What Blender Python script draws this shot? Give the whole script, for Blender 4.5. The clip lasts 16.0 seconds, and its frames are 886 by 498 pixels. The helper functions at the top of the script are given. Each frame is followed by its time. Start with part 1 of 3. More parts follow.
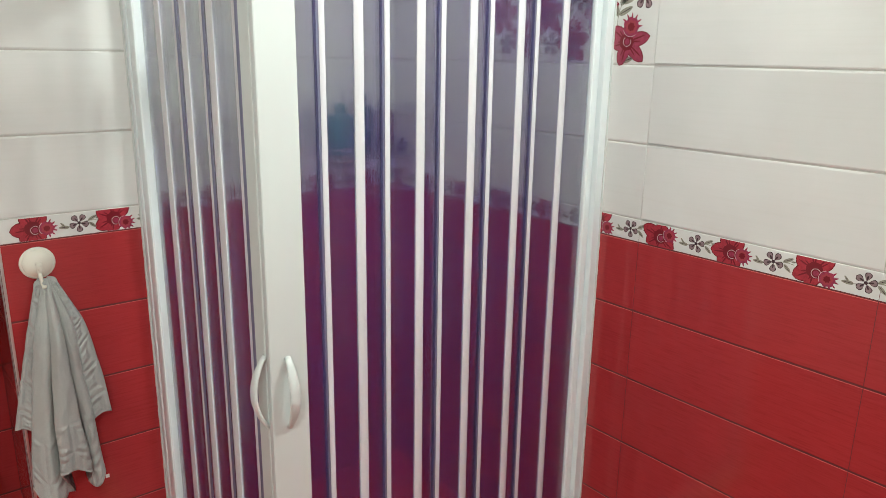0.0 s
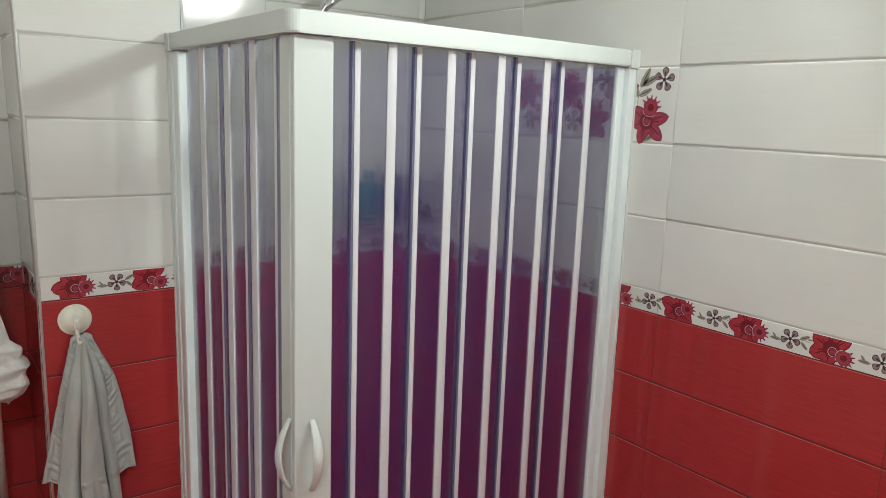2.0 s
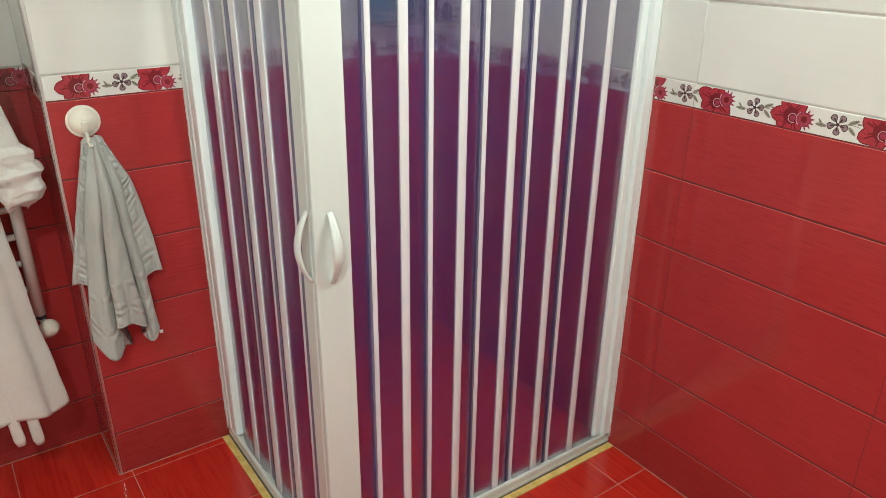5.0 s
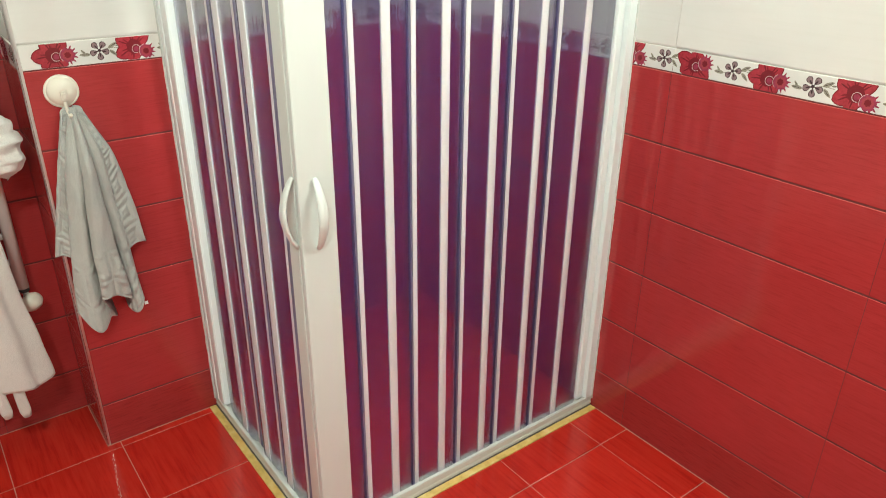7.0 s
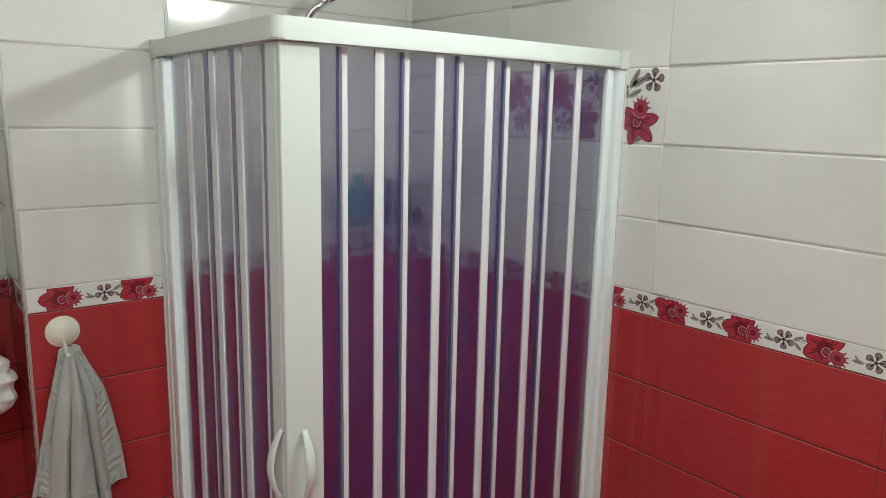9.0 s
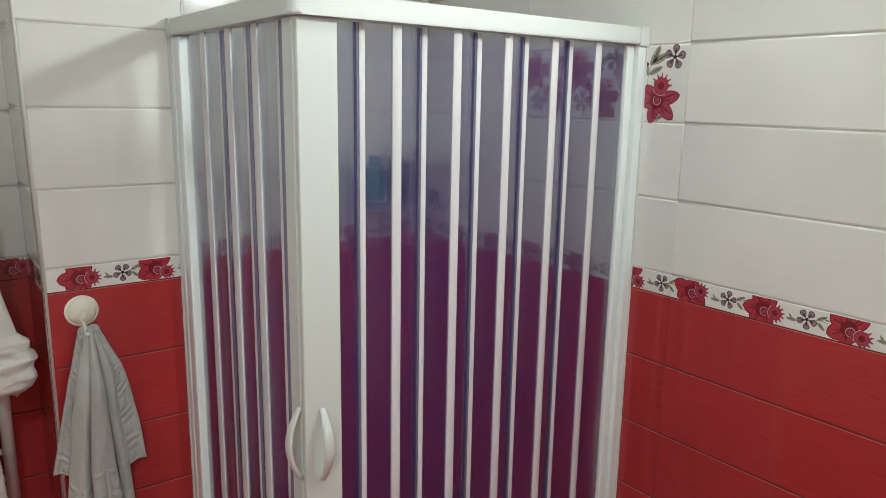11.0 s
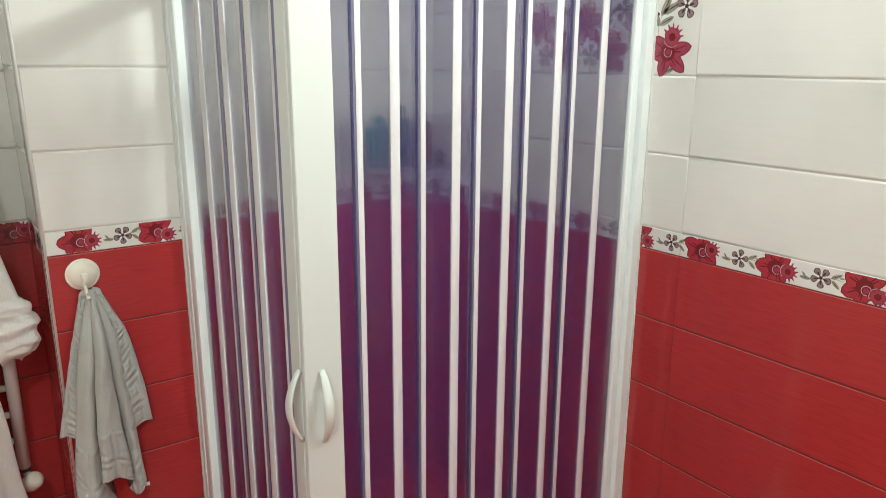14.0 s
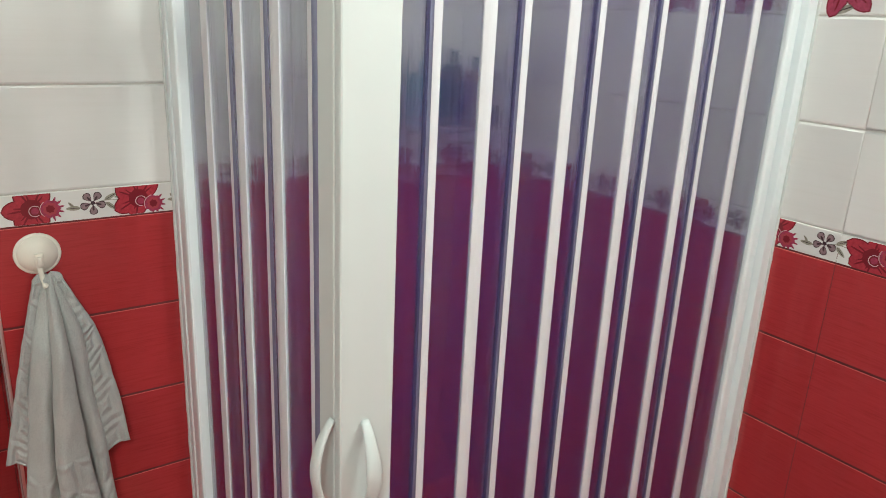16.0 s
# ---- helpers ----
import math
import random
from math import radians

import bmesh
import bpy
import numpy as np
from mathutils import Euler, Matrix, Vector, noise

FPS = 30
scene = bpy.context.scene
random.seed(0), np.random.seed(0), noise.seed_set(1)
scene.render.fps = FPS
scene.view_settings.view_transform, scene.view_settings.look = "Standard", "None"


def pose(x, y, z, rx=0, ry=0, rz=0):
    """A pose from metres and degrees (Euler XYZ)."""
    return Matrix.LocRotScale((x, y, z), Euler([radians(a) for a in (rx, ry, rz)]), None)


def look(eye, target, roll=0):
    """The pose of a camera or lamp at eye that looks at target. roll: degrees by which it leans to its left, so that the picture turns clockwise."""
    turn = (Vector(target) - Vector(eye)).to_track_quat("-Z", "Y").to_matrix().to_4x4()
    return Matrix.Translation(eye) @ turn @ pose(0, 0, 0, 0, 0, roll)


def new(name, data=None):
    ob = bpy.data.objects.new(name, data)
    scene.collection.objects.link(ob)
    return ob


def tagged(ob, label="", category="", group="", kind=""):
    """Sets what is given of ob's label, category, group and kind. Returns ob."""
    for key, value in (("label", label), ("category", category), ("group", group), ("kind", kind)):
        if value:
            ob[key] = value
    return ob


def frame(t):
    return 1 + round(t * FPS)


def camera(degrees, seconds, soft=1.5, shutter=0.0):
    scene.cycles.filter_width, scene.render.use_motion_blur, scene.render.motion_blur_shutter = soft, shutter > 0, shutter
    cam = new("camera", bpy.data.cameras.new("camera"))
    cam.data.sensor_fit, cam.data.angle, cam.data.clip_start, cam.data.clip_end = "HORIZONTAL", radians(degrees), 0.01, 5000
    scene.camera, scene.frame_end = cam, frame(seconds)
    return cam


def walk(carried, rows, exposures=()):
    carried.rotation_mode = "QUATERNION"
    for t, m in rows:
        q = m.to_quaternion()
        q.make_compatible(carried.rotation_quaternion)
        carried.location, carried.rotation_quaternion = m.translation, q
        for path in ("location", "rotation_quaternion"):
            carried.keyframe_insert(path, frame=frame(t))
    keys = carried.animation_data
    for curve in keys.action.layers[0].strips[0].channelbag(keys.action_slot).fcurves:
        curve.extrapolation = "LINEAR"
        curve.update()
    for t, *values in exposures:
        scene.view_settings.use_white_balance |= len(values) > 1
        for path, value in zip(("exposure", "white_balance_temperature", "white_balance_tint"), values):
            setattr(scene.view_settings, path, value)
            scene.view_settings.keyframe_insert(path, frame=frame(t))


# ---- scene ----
cam = camera(62.8, 16.0, soft=0.8, shutter=0.12)
PATH = [
    (0, (-1.589, -2.012, 1.616), (-0.373, -0.51, 1.099), 0.9),
    (0.5, (-1.601, -2.027, 1.625), (-0.357, -0.532, 1.157), 0.2),
    (1, (-1.608, -2.047, 1.645), (-0.336, -0.556, 1.247), 1.1),
    (1.5, (-1.618, -2.05, 1.654), (-0.383, -0.517, 1.297), 0.9),
    (2, (-1.63, -2.043, 1.656), (-0.436, -0.48, 1.291), 2.0),
    (2.5, (-1.652, -2.031, 1.658), (-0.448, -0.469, 1.323), 2.7),
    (3, (-1.652, -2.028, 1.659), (-0.436, -0.477, 1.316), 1.1),
    (3.5, (-1.633, -2.026, 1.651), (-0.442, -0.468, 1.257), 0.4),
    (4, (-1.614, -2.024, 1.613), (-0.472, -0.468, 1.091), -0.4),
    (4.5, (-1.596, -2.017, 1.568), (-0.492, -0.496, 0.884), 0.1),
    (4.7, (-1.586, -2.011, 1.551), (-0.514, -0.496, 0.807), 0.1),
    (6.8, (-1.616, -2.016, 1.528), (-0.539, -0.592, 0.625), 1.2),
    (7, (-1.61, -2.028, 1.528), (-0.517, -0.591, 0.668), 0.6),
    (7.5, (-1.598, -2.041, 1.61), (-0.442, -0.519, 1.02), 0.7),
    (8, (-1.601, -2.047, 1.666), (-0.418, -0.493, 1.234), 0.8),
    (8.2, (-1.611, -2.045, 1.669), (-0.406, -0.496, 1.287), 1.0),
    (10.5, (-1.618, -2.018, 1.665), (-0.414, -0.462, 1.306), 1.5),
    (11, (-1.618, -2.019, 1.65), (-0.443, -0.453, 1.245), 1.0),
    (11.5, (-1.613, -2.024, 1.608), (-0.482, -0.46, 1.083), 0.7),
    (12, (-1.615, -2.018, 1.565), (-0.516, -0.486, 0.896), 0.7),
    (12.5, (-1.613, -2.018, 1.542), (-0.508, -0.54, 0.771), 1.4),
    (13, (-1.602, -2.023, 1.521), (-0.5, -0.598, 0.654), 1.5),
    (13.5, (-1.597, -2.029, 1.548), (-0.46, -0.566, 0.794), 0.7),
    (14, (-1.571, -2.008, 1.628), (-0.442, -0.434, 1.13), 0.3),
    (14.5, (-1.566, -1.997, 1.656), (-0.412, -0.413, 1.259), 0.0),
    (15, (-1.531, -1.989, 1.65), (-0.373, -0.402, 1.275), 0.4),
    (15.5, (-1.48, -1.858, 1.595), (-0.43, -0.244, 1.051), 2.2),
    (16, (-1.412, -1.534, 1.561), (-0.303, 0.017, 0.956), 2.7),
]
EXPOSURES = [(0, -0.33, 6350, 8), (0.5, -0.43, 6350, 8), (1.5, -0.71, 6350, 8), (3.5, -0.71, 6350, 8), (4.5, -0.24, 6450, 6), (4.7, -0.17, 6500, 5), (6.8, 0.21, 6710, 2), (7, 0.19, 6710, 2), (7.5, -0.11, 6510, 6), (8, -0.60, 6350, 8), (8.2, -0.68, 6350, 8), (10.5, -0.78, 6350, 8), (11, -0.73, 6350, 8), (11.5, -0.47, 6350, 8), (12, -0.24, 6450, 6), (12.5, -0.02, 6560, 4), (13, 0.16, 6710, 2), (13.5, 0.11, 6710, 2), (14, -0.25, 6550, 6), (14.5, -0.58, 6350, 8), (15, -0.71, 6350, 8), (15.5, -0.53, 6350, 8), (16, -0.34, 6350, 8)]
walk(cam, [(t, look(eye, target, roll)) for t, eye, target, roll in PATH], EXPOSURES)

# ---- world and lamps ----
world = bpy.data.worlds.new("world")
scene.world = world
world.use_nodes = True
world.node_tree.nodes["Background"].inputs[0].default_value = (0.9, 0.95, 1.0, 1)
world.node_tree.nodes["Background"].inputs[1].default_value = 0.02
CEILING = 2.60
LAMPS = [(-1.08, -1.25, 6.0, (0.92, 1.0, 0.96)), (-2.08, -2.20, 31.0, (0.92, 1.0, 0.95))]
MIRROR_LAMP = (-0.09, -1.42, 2.23, 42.0)
LIGHT = (0.945, 1.0, 0.93)


# ---- materials ----
def mat(name, colour, rough=0.5, metal=0.0, spec=0.5, coat=0.0):
    m = bpy.data.materials.new(name)
    m.use_nodes = True
    b = m.node_tree.nodes["Principled BSDF"]
    b.inputs["Base Color"].default_value = (*colour, 1)
    b.inputs["Roughness"].default_value = rough
    b.inputs["Metallic"].default_value = metal
    b.inputs["Specular IOR Level"].default_value = spec
    b.inputs["Coat Weight"].default_value = coat
    b.inputs["Coat Roughness"].default_value = 0.05
    return m


def node(m, kind, **values):
    n = m.node_tree.nodes.new(kind)
    for key, value in values.items():
        n.inputs[key].default_value = value
    return n


def link(m, a, b):
    m.node_tree.links.new(a, b)


def coords(m, scale, seed=True):
    """Object coordinates, stretched, and shifted from piece to piece."""
    tc, mp = node(m, "ShaderNodeTexCoord"), node(m, "ShaderNodeMapping")
    mp.inputs["Scale"].default_value = scale
    link(m, tc.outputs["Object"], mp.inputs["Vector"])
    if seed:
        info, mul = node(m, "ShaderNodeObjectInfo"), m.node_tree.nodes.new("ShaderNodeMath")
        mul.operation, mul.inputs[1].default_value = "MULTIPLY", 37.0
        link(m, info.outputs["Random"], mul.inputs[0])
        link(m, mul.outputs[0], mp.inputs["Location"])
    return mp.outputs["Vector"]


def noise_of(m, vec, scale=1.0, detail=4.0, rough=0.6):
    n = node(m, "ShaderNodeTexNoise", Scale=scale, Detail=detail, Roughness=rough)
    link(m, vec, n.inputs["Vector"])
    return n.outputs["Fac"]


def ramp(m, fac, stops):
    r = node(m, "ShaderNodeValToRGB")
    link(m, fac, r.inputs["Fac"])
    el = r.color_ramp.elements
    while len(el) < len(stops):
        el.new(0.5)
    for e, (p, c) in zip(el, stops):
        e.position, e.color = p, (*c, 1)
    return r.outputs["Color"]


def mixed(m, a, b, fac, mode="MIX"):
    n = m.node_tree.nodes.new("ShaderNodeMix")
    n.data_type, n.blend_type = "RGBA", mode
    for sock, value in ((n.inputs[0], fac), (n.inputs[6], a), (n.inputs[7], b)):
        if isinstance(value, bpy.types.NodeSocket):
            link(m, value, sock)
        else:
            sock.default_value = value if isinstance(value, float) else (*value, 1)
    return n.outputs[2]


def bump(m, fac, strength, distance):
    n = node(m, "ShaderNodeBump", Strength=strength, Distance=distance)
    link(m, fac, n.inputs["Height"])
    link(m, n.outputs["Normal"], m.node_tree.nodes["Principled BSDF"].inputs["Normal"])
    return n


def tile_mat(name, dark, mid, light, grain, rough, depth):
    """Glazed tile with fine streaks along its length and a soft cloudiness."""
    m = mat(name, mid, rough, 0, 0.5, 0.0)
    b = m.node_tree.nodes["Principled BSDF"]
    streak = noise_of(m, coords(m, grain), 1.0, 5.0, 0.7)
    cloud = noise_of(m, coords(m, (4, 4, 4)), 1.0, 3.0, 0.5)
    c1 = ramp(m, streak, [(0.34, dark), (0.47, mid), (0.72, light)])
    c2 = mixed(m, c1, ramp(m, cloud, [(0.25, (0.86, 0.86, 0.86)), (0.75, (1.0, 1.0, 1.0))]), 0.7, "MULTIPLY")
    info = node(m, "ShaderNodeObjectInfo")
    batch = ramp(m, info.outputs["Random"], [(0.0, (0.93, 0.93, 0.93)), (1.0, (1.0, 1.0, 1.0))])
    link(m, mixed(m, c2, batch, 1.0, "MULTIPLY"), b.inputs["Base Color"])
    link(m, ramp(m, cloud, [(0.2, (rough * 0.8,) * 3), (0.8, (rough * 1.5,) * 3)]), b.inputs["Roughness"])
    swell = m.node_tree.nodes.new("ShaderNodeMath")
    swell.operation, swell.inputs[1].default_value = "MULTIPLY_ADD", 2.0
    link(m, noise_of(m, coords(m, (11, 11, 11)), 1.0, 1.0), swell.inputs[0])
    link(m, streak, swell.inputs[2])
    bump(m, swell.outputs[0], depth, 0.002)
    return m


RED = tile_mat("red_glazed_tile", (0.355, 0.030, 0.034), (0.41, 0.035, 0.039), (0.44, 0.042, 0.045), (14, 60, 300), 0.07, 0.06)
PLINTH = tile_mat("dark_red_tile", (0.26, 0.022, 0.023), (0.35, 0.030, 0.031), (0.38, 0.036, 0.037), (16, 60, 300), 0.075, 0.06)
FLOOR_RED = tile_mat("red_floor_tile", (0.40, 0.014, 0.010), (0.50, 0.021, 0.013), (0.55, 0.03, 0.02), (90, 60, 5), 0.14, 0.05)
WHITE = tile_mat("white_glazed_tile", (0.765, 0.775, 0.74), (0.775, 0.785, 0.755), (0.785, 0.795, 0.765), (4, 50, 120), 0.08, 0.025)
# painted highlight for the rounded upper edges of the red tiles
EDGE_GLINT = mat("pale_thin_glaze", (0.62, 0.13, 0.12), 0.12)
GROUT_R = mat("red_grout", (0.13, 0.018, 0.018), 0.85)
GROUT_F = mat("pale_red_floor_grout", (0.50, 0.20, 0.15), 0.85)
GROUT_S = mat("dried_joint_filler", (0.58, 0.36, 0.30), 0.9)
GROUT_W = mat("white_grout", (0.50, 0.49, 0.45), 0.85)
PLASTER = mat("white_plaster", (0.78, 0.77, 0.73), 0.8)
PVC = mat("white_pvc", (0.59, 0.63, 0.61), 0.32)
JAMB = mat("white_lacquered_aluminium", (0.76, 0.83, 0.84), 0.3)
HINGE = mat("pearl_white_hinge", (0.60, 0.60, 0.62), 0.35)
CHROME = mat("polished_chrome", (0.72, 0.72, 0.74), 0.12, 1.0)
ALU = mat("brushed_aluminium", (0.62, 0.62, 0.62), 0.28, 1.0)
ENAMEL = mat("white_enamel", (0.78, 0.78, 0.76), 0.25)
IVORY = mat("ivory_plastic", (0.80, 0.78, 0.68), 0.35)
BLACK = mat("black_rubber", (0.02, 0.02, 0.02), 0.6)
RUBBER = mat("grey_seal", (0.10, 0.09, 0.08), 0.6)
TEAL = mat("teal_plastic", (0.07, 0.30, 0.33), 0.35)
NAVY = mat("dark_green_plastic", (0.02, 0.09, 0.08), 0.35)
BROWN = mat("brown_plastic", (0.16, 0.07, 0.05), 0.35)
PETAL = mat("painted_red_petal", (0.38, 0.032, 0.048), 0.2)
DECO_PETAL = mat("painted_crimson_petal", (0.33, 0.045, 0.085), 0.2)
PETAL_D = mat("painted_dark_red", (0.18, 0.014, 0.022), 0.2)
TRUMPET = mat("painted_crimson", (0.31, 0.038, 0.08), 0.2)
ROSE = mat("painted_rose", (0.36, 0.05, 0.07), 0.2)
OUTLINE = mat("painted_pale_line", (0.62, 0.46, 0.46), 0.2)
LEAF = mat("painted_grey_green_leaf", (0.30, 0.29, 0.23), 0.2)
MAUVE = mat("painted_mauve_petal", (0.26, 0.18, 0.19), 0.2)
DARK = mat("painted_dark_vein", (0.06, 0.035, 0.04), 0.2)
for m_, amp in ((PETAL, 0.5), (DECO_PETAL, 0.5), (MAUVE, 0.6), (LEAF, 0.5), (TRUMPET, 0.5)):
    b_ = m_.node_tree.nodes["Principled BSDF"]
    base_ = tuple(b_.inputs["Base Color"].default_value)[:3]
    f_ = noise_of(m_, coords(m_, (160, 160, 160)), 1.0, 3.0)
    link(m_, mixed(m_, tuple(c * (1 - amp) for c in base_), tuple(min(1, c * (1 + amp)) for c in base_), f_), b_.inputs["Base Color"])
for m_, sc, st in ((PVC, 60, 0.05), (ENAMEL, 40, 0.04), (PLASTER, 30, 0.2)):
    b_ = m_.node_tree.nodes["Principled BSDF"]
    base_ = tuple(b_.inputs["Base Color"].default_value)[:3]
    f_ = noise_of(m_, coords(m_, (6, 6, 1.5), False), 1.0, 4.0)
    link(m_, mixed(m_, tuple(c * 0.93 for c in base_), base_, f_), b_.inputs["Base Color"])
    bump(m_, noise_of(m_, coords(m_, (sc, sc, sc), False)), st, 0.002)

YELLOW = mat("yellowed_sealant", (0.62, 0.45, 0.13), 0.5)
b_ = YELLOW.node_tree.nodes["Principled BSDF"]
f_ = noise_of(YELLOW, coords(YELLOW, (25, 25, 25), False))
link(YELLOW, ramp(YELLOW, f_, [(0.3, (0.44, 0.30, 0.08)), (0.5, (0.62, 0.45, 0.14)), (0.7, (0.70, 0.56, 0.26))]), b_.inputs["Base Color"])
bump(YELLOW, f_, 0.3, 0.003)


def terry(name, lo, hi, ribs):
    """Cotton pile: fine loops, with woven bands where ribs is set."""
    m = mat(name, hi, 0.95, 0, 0.1)
    b = m.node_tree.nodes["Principled BSDF"]
    b.inputs["Sheen Weight"].default_value = 0.3
    loops = noise_of(m, coords(m, (420, 420, 420), False), 1.0, 2.0)
    soft = noise_of(m, coords(m, (14, 14, 14), False), 1.0, 4.0)
    link(m, mixed(m, mixed(m, lo, hi, soft), ramp(m, loops, [(0.3, (0.75,) * 3), (0.6, (1.0,) * 3)]), 0.8, "MULTIPLY"), b.inputs["Base Color"])
    height = loops
    if ribs:
        def calc(op, x, y):
            n = m.node_tree.nodes.new("ShaderNodeMath")
            n.operation = op
            for sock, value in zip(n.inputs, (x, y)):
                if isinstance(value, float):
                    sock.default_value = value
                else:
                    link(m, value, sock)
            return n.outputs[0]

        uv, sep = node(m, "ShaderNodeUVMap"), node(m, "ShaderNodeSeparateXYZ")
        link(m, uv.outputs["UV"], sep.inputs[0])
        cell = [calc("ABSOLUTE", calc("SUBTRACT", calc("FRACT", calc("DIVIDE", sep.outputs[k], p), 0.0), 0.5), 0.0) for k, p in ((0, 0.072), (1, 0.070))]
        key = calc("MULTIPLY", calc("SINE", calc("MULTIPLY", calc("MAXIMUM", cell[0], cell[1]), 21.0), 0.0), 0.5)
        low = calc("GREATER_THAN", sep.outputs[1], 0.42)
        side = calc("GREATER_THAN", calc("ABSOLUTE", calc("SUBTRACT", sep.outputs[0], 0.18), 0.0), 0.112)
        woven = calc("MULTIPLY", calc("MULTIPLY", key, calc("MAXIMUM", low, side)), 0.9)
        height = calc("ADD", calc("MULTIPLY", loops, 0.3), woven)
    bump(m, height, 0.9 if ribs else 0.8, 0.004 if ribs else 0.003)
    return m


TOWEL = terry("grey_terry", (0.40, 0.42, 0.41), (0.52, 0.53, 0.50), True)
ROBE = terry("white_terry", (0.70, 0.69, 0.66), (0.82, 0.81, 0.78), False)


def panel_mat(name, tint, veil, amount, rough, clear):
    """Tinted, faintly fluted see-through plastic with a milky violet share."""
    m = mat(name, tint, rough, 0, 0.5)
    b = m.node_tree.nodes["Principled BSDF"]
    b.inputs["Transmission Weight"].default_value, b.inputs["IOR"].default_value = 1.0, 1.15
    b.inputs["Coat Weight"].default_value, b.inputs["Coat Roughness"].default_value = 0.6, 0.10
    flutes = noise_of(m, coords(m, (75, 75, 0.5)), 1.0, 1.0)
    bump(m, flutes, 0.12, 0.002)
    out = m.node_tree.nodes["Material Output"]
    dif, tra = node(m, "ShaderNodeBsdfDiffuse", Color=(*veil, 1)), node(m, "ShaderNodeBsdfTranslucent", Color=(*veil, 1))
    half, mix = node(m, "ShaderNodeMixShader", Fac=0.5), node(m, "ShaderNodeMixShader", Fac=amount)
    link(m, dif.outputs[0], half.inputs[1])
    link(m, tra.outputs[0], half.inputs[2])
    see, body = node(m, "ShaderNodeBsdfTransparent", Color=(*tint, 1)), node(m, "ShaderNodeMixShader", Fac=clear)
    link(m, b.outputs[0], body.inputs[1])
    link(m, see.outputs[0], body.inputs[2])
    link(m, body.outputs[0], mix.inputs[1])
    link(m, half.outputs[0], mix.inputs[2])
    link(m, mix.outputs[0], out.inputs["Surface"])
    return m


PANEL = panel_mat("violet_tinted_plastic", (0.785, 0.80, 0.755), (0.135, 0.088, 0.44), 0.15, 0.13, 0.20)
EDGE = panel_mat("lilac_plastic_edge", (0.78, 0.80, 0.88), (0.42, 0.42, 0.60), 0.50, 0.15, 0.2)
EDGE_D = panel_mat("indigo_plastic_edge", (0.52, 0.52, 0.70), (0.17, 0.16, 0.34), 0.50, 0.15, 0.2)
GLOW = bpy.data.materials.new("lamp_glow")
GLOW.use_nodes = True
GLOW.node_tree.nodes.clear()
em_, out_ = GLOW.node_tree.nodes.new("ShaderNodeEmission"), GLOW.node_tree.nodes.new("ShaderNodeOutputMaterial")
em_.inputs[0].default_value, em_.inputs[1].default_value = (1.0, 0.97, 0.9, 1), 14.0
GLOW.node_tree.links.new(em_.outputs[0], out_.inputs[0])


# ---- mesh helpers ----
def mesh_of(name, bm, *mats, smooth=False):
    me = bpy.data.meshes.new(name)
    bmesh.ops.recalc_face_normals(bm, faces=bm.faces)
    bm.to_mesh(me)
    bm.free()
    for m in mats:
        me.materials.append(m)
    if smooth:
        me.shade_smooth()
    return me


def part(name, bm, material, parent, label="", smooth=False):
    ob = new(name, bm if isinstance(bm, bpy.types.Mesh) else mesh_of(name, bm, material, smooth=smooth))
    ob.parent = parent
    return tagged(ob, label)


def box(bm, lo, hi, bevel=0.0, segments=2):
    lo, hi = Vector(lo), Vector(hi)
    r = bmesh.ops.create_cube(bm, size=1, matrix=Matrix.Translation((lo + hi) / 2) @ Matrix.Diagonal((*(hi - lo), 1)))
    if bevel:
        edges = {e for v in r["verts"] for e in v.link_edges}
        bmesh.ops.bevel(bm, geom=list(edges), offset=bevel, segments=segments, affect="EDGES", profile=0.5)
    return bm


def boxed(lo, hi, bevel=0.0, segments=2):
    return box(bmesh.new(), lo, hi, bevel, segments)


def prism(bm, outline, z0, z1):
    """An upright bar with the given plan outline."""
    lo, hi = [bm.verts.new((x, y, z0)) for x, y in outline], [bm.verts.new((x, y, z1)) for x, y in outline]
    n = len(outline)
    bm.faces.new(lo[::-1]), bm.faces.new(hi)
    for i in range(n):
        bm.faces.new((lo[i], lo[(i + 1) % n], hi[(i + 1) % n], hi[i]))
    return bm


def tube(bm, points, radii, sides=12, flat=1.0, caps=True):
    """A round bar along the points; radii may differ from point to point."""
    pts, rings = [Vector(p) for p in points], []
    for i, p in enumerate(pts):
        d = (pts[min(i + 1, len(pts) - 1)] - pts[max(i - 1, 0)]).normalized()
        u = d.cross(Vector((0, 1, 0.01)) if abs(d.y) < 0.9 else Vector((1, 0, 0))).normalized()
        v = d.cross(u).normalized()
        r = radii[i] if isinstance(radii, (list, tuple)) else radii
        rings.append([bm.verts.new(p + r * (math.cos(a) * u + flat * math.sin(a) * v)) for a in (2 * math.pi * k / sides for k in range(sides))])
    for a, b in zip(rings, rings[1:]):
        for k in range(sides):
            bm.faces.new((a[k], a[(k + 1) % sides], b[(k + 1) % sides], b[k]))
    if caps:
        bm.faces.new(rings[0][::-1]), bm.faces.new(rings[-1])
    return bm


def lathe(bm, profile, m=Matrix(), sides=28):
    """A turned body from (radius, height) pairs, round the local z axis."""
    rings = [[bm.verts.new(m @ Vector((r * math.cos(a), r * math.sin(a), h))) for a in (2 * math.pi * k / sides for k in range(sides))] for r, h in profile]
    for a, b in zip(rings, rings[1:]):
        for k in range(sides):
            bm.faces.new((a[k], a[(k + 1) % sides], b[(k + 1) % sides], b[k]))
    bm.faces.new(rings[0][::-1]), bm.faces.new(rings[-1])
    return bm


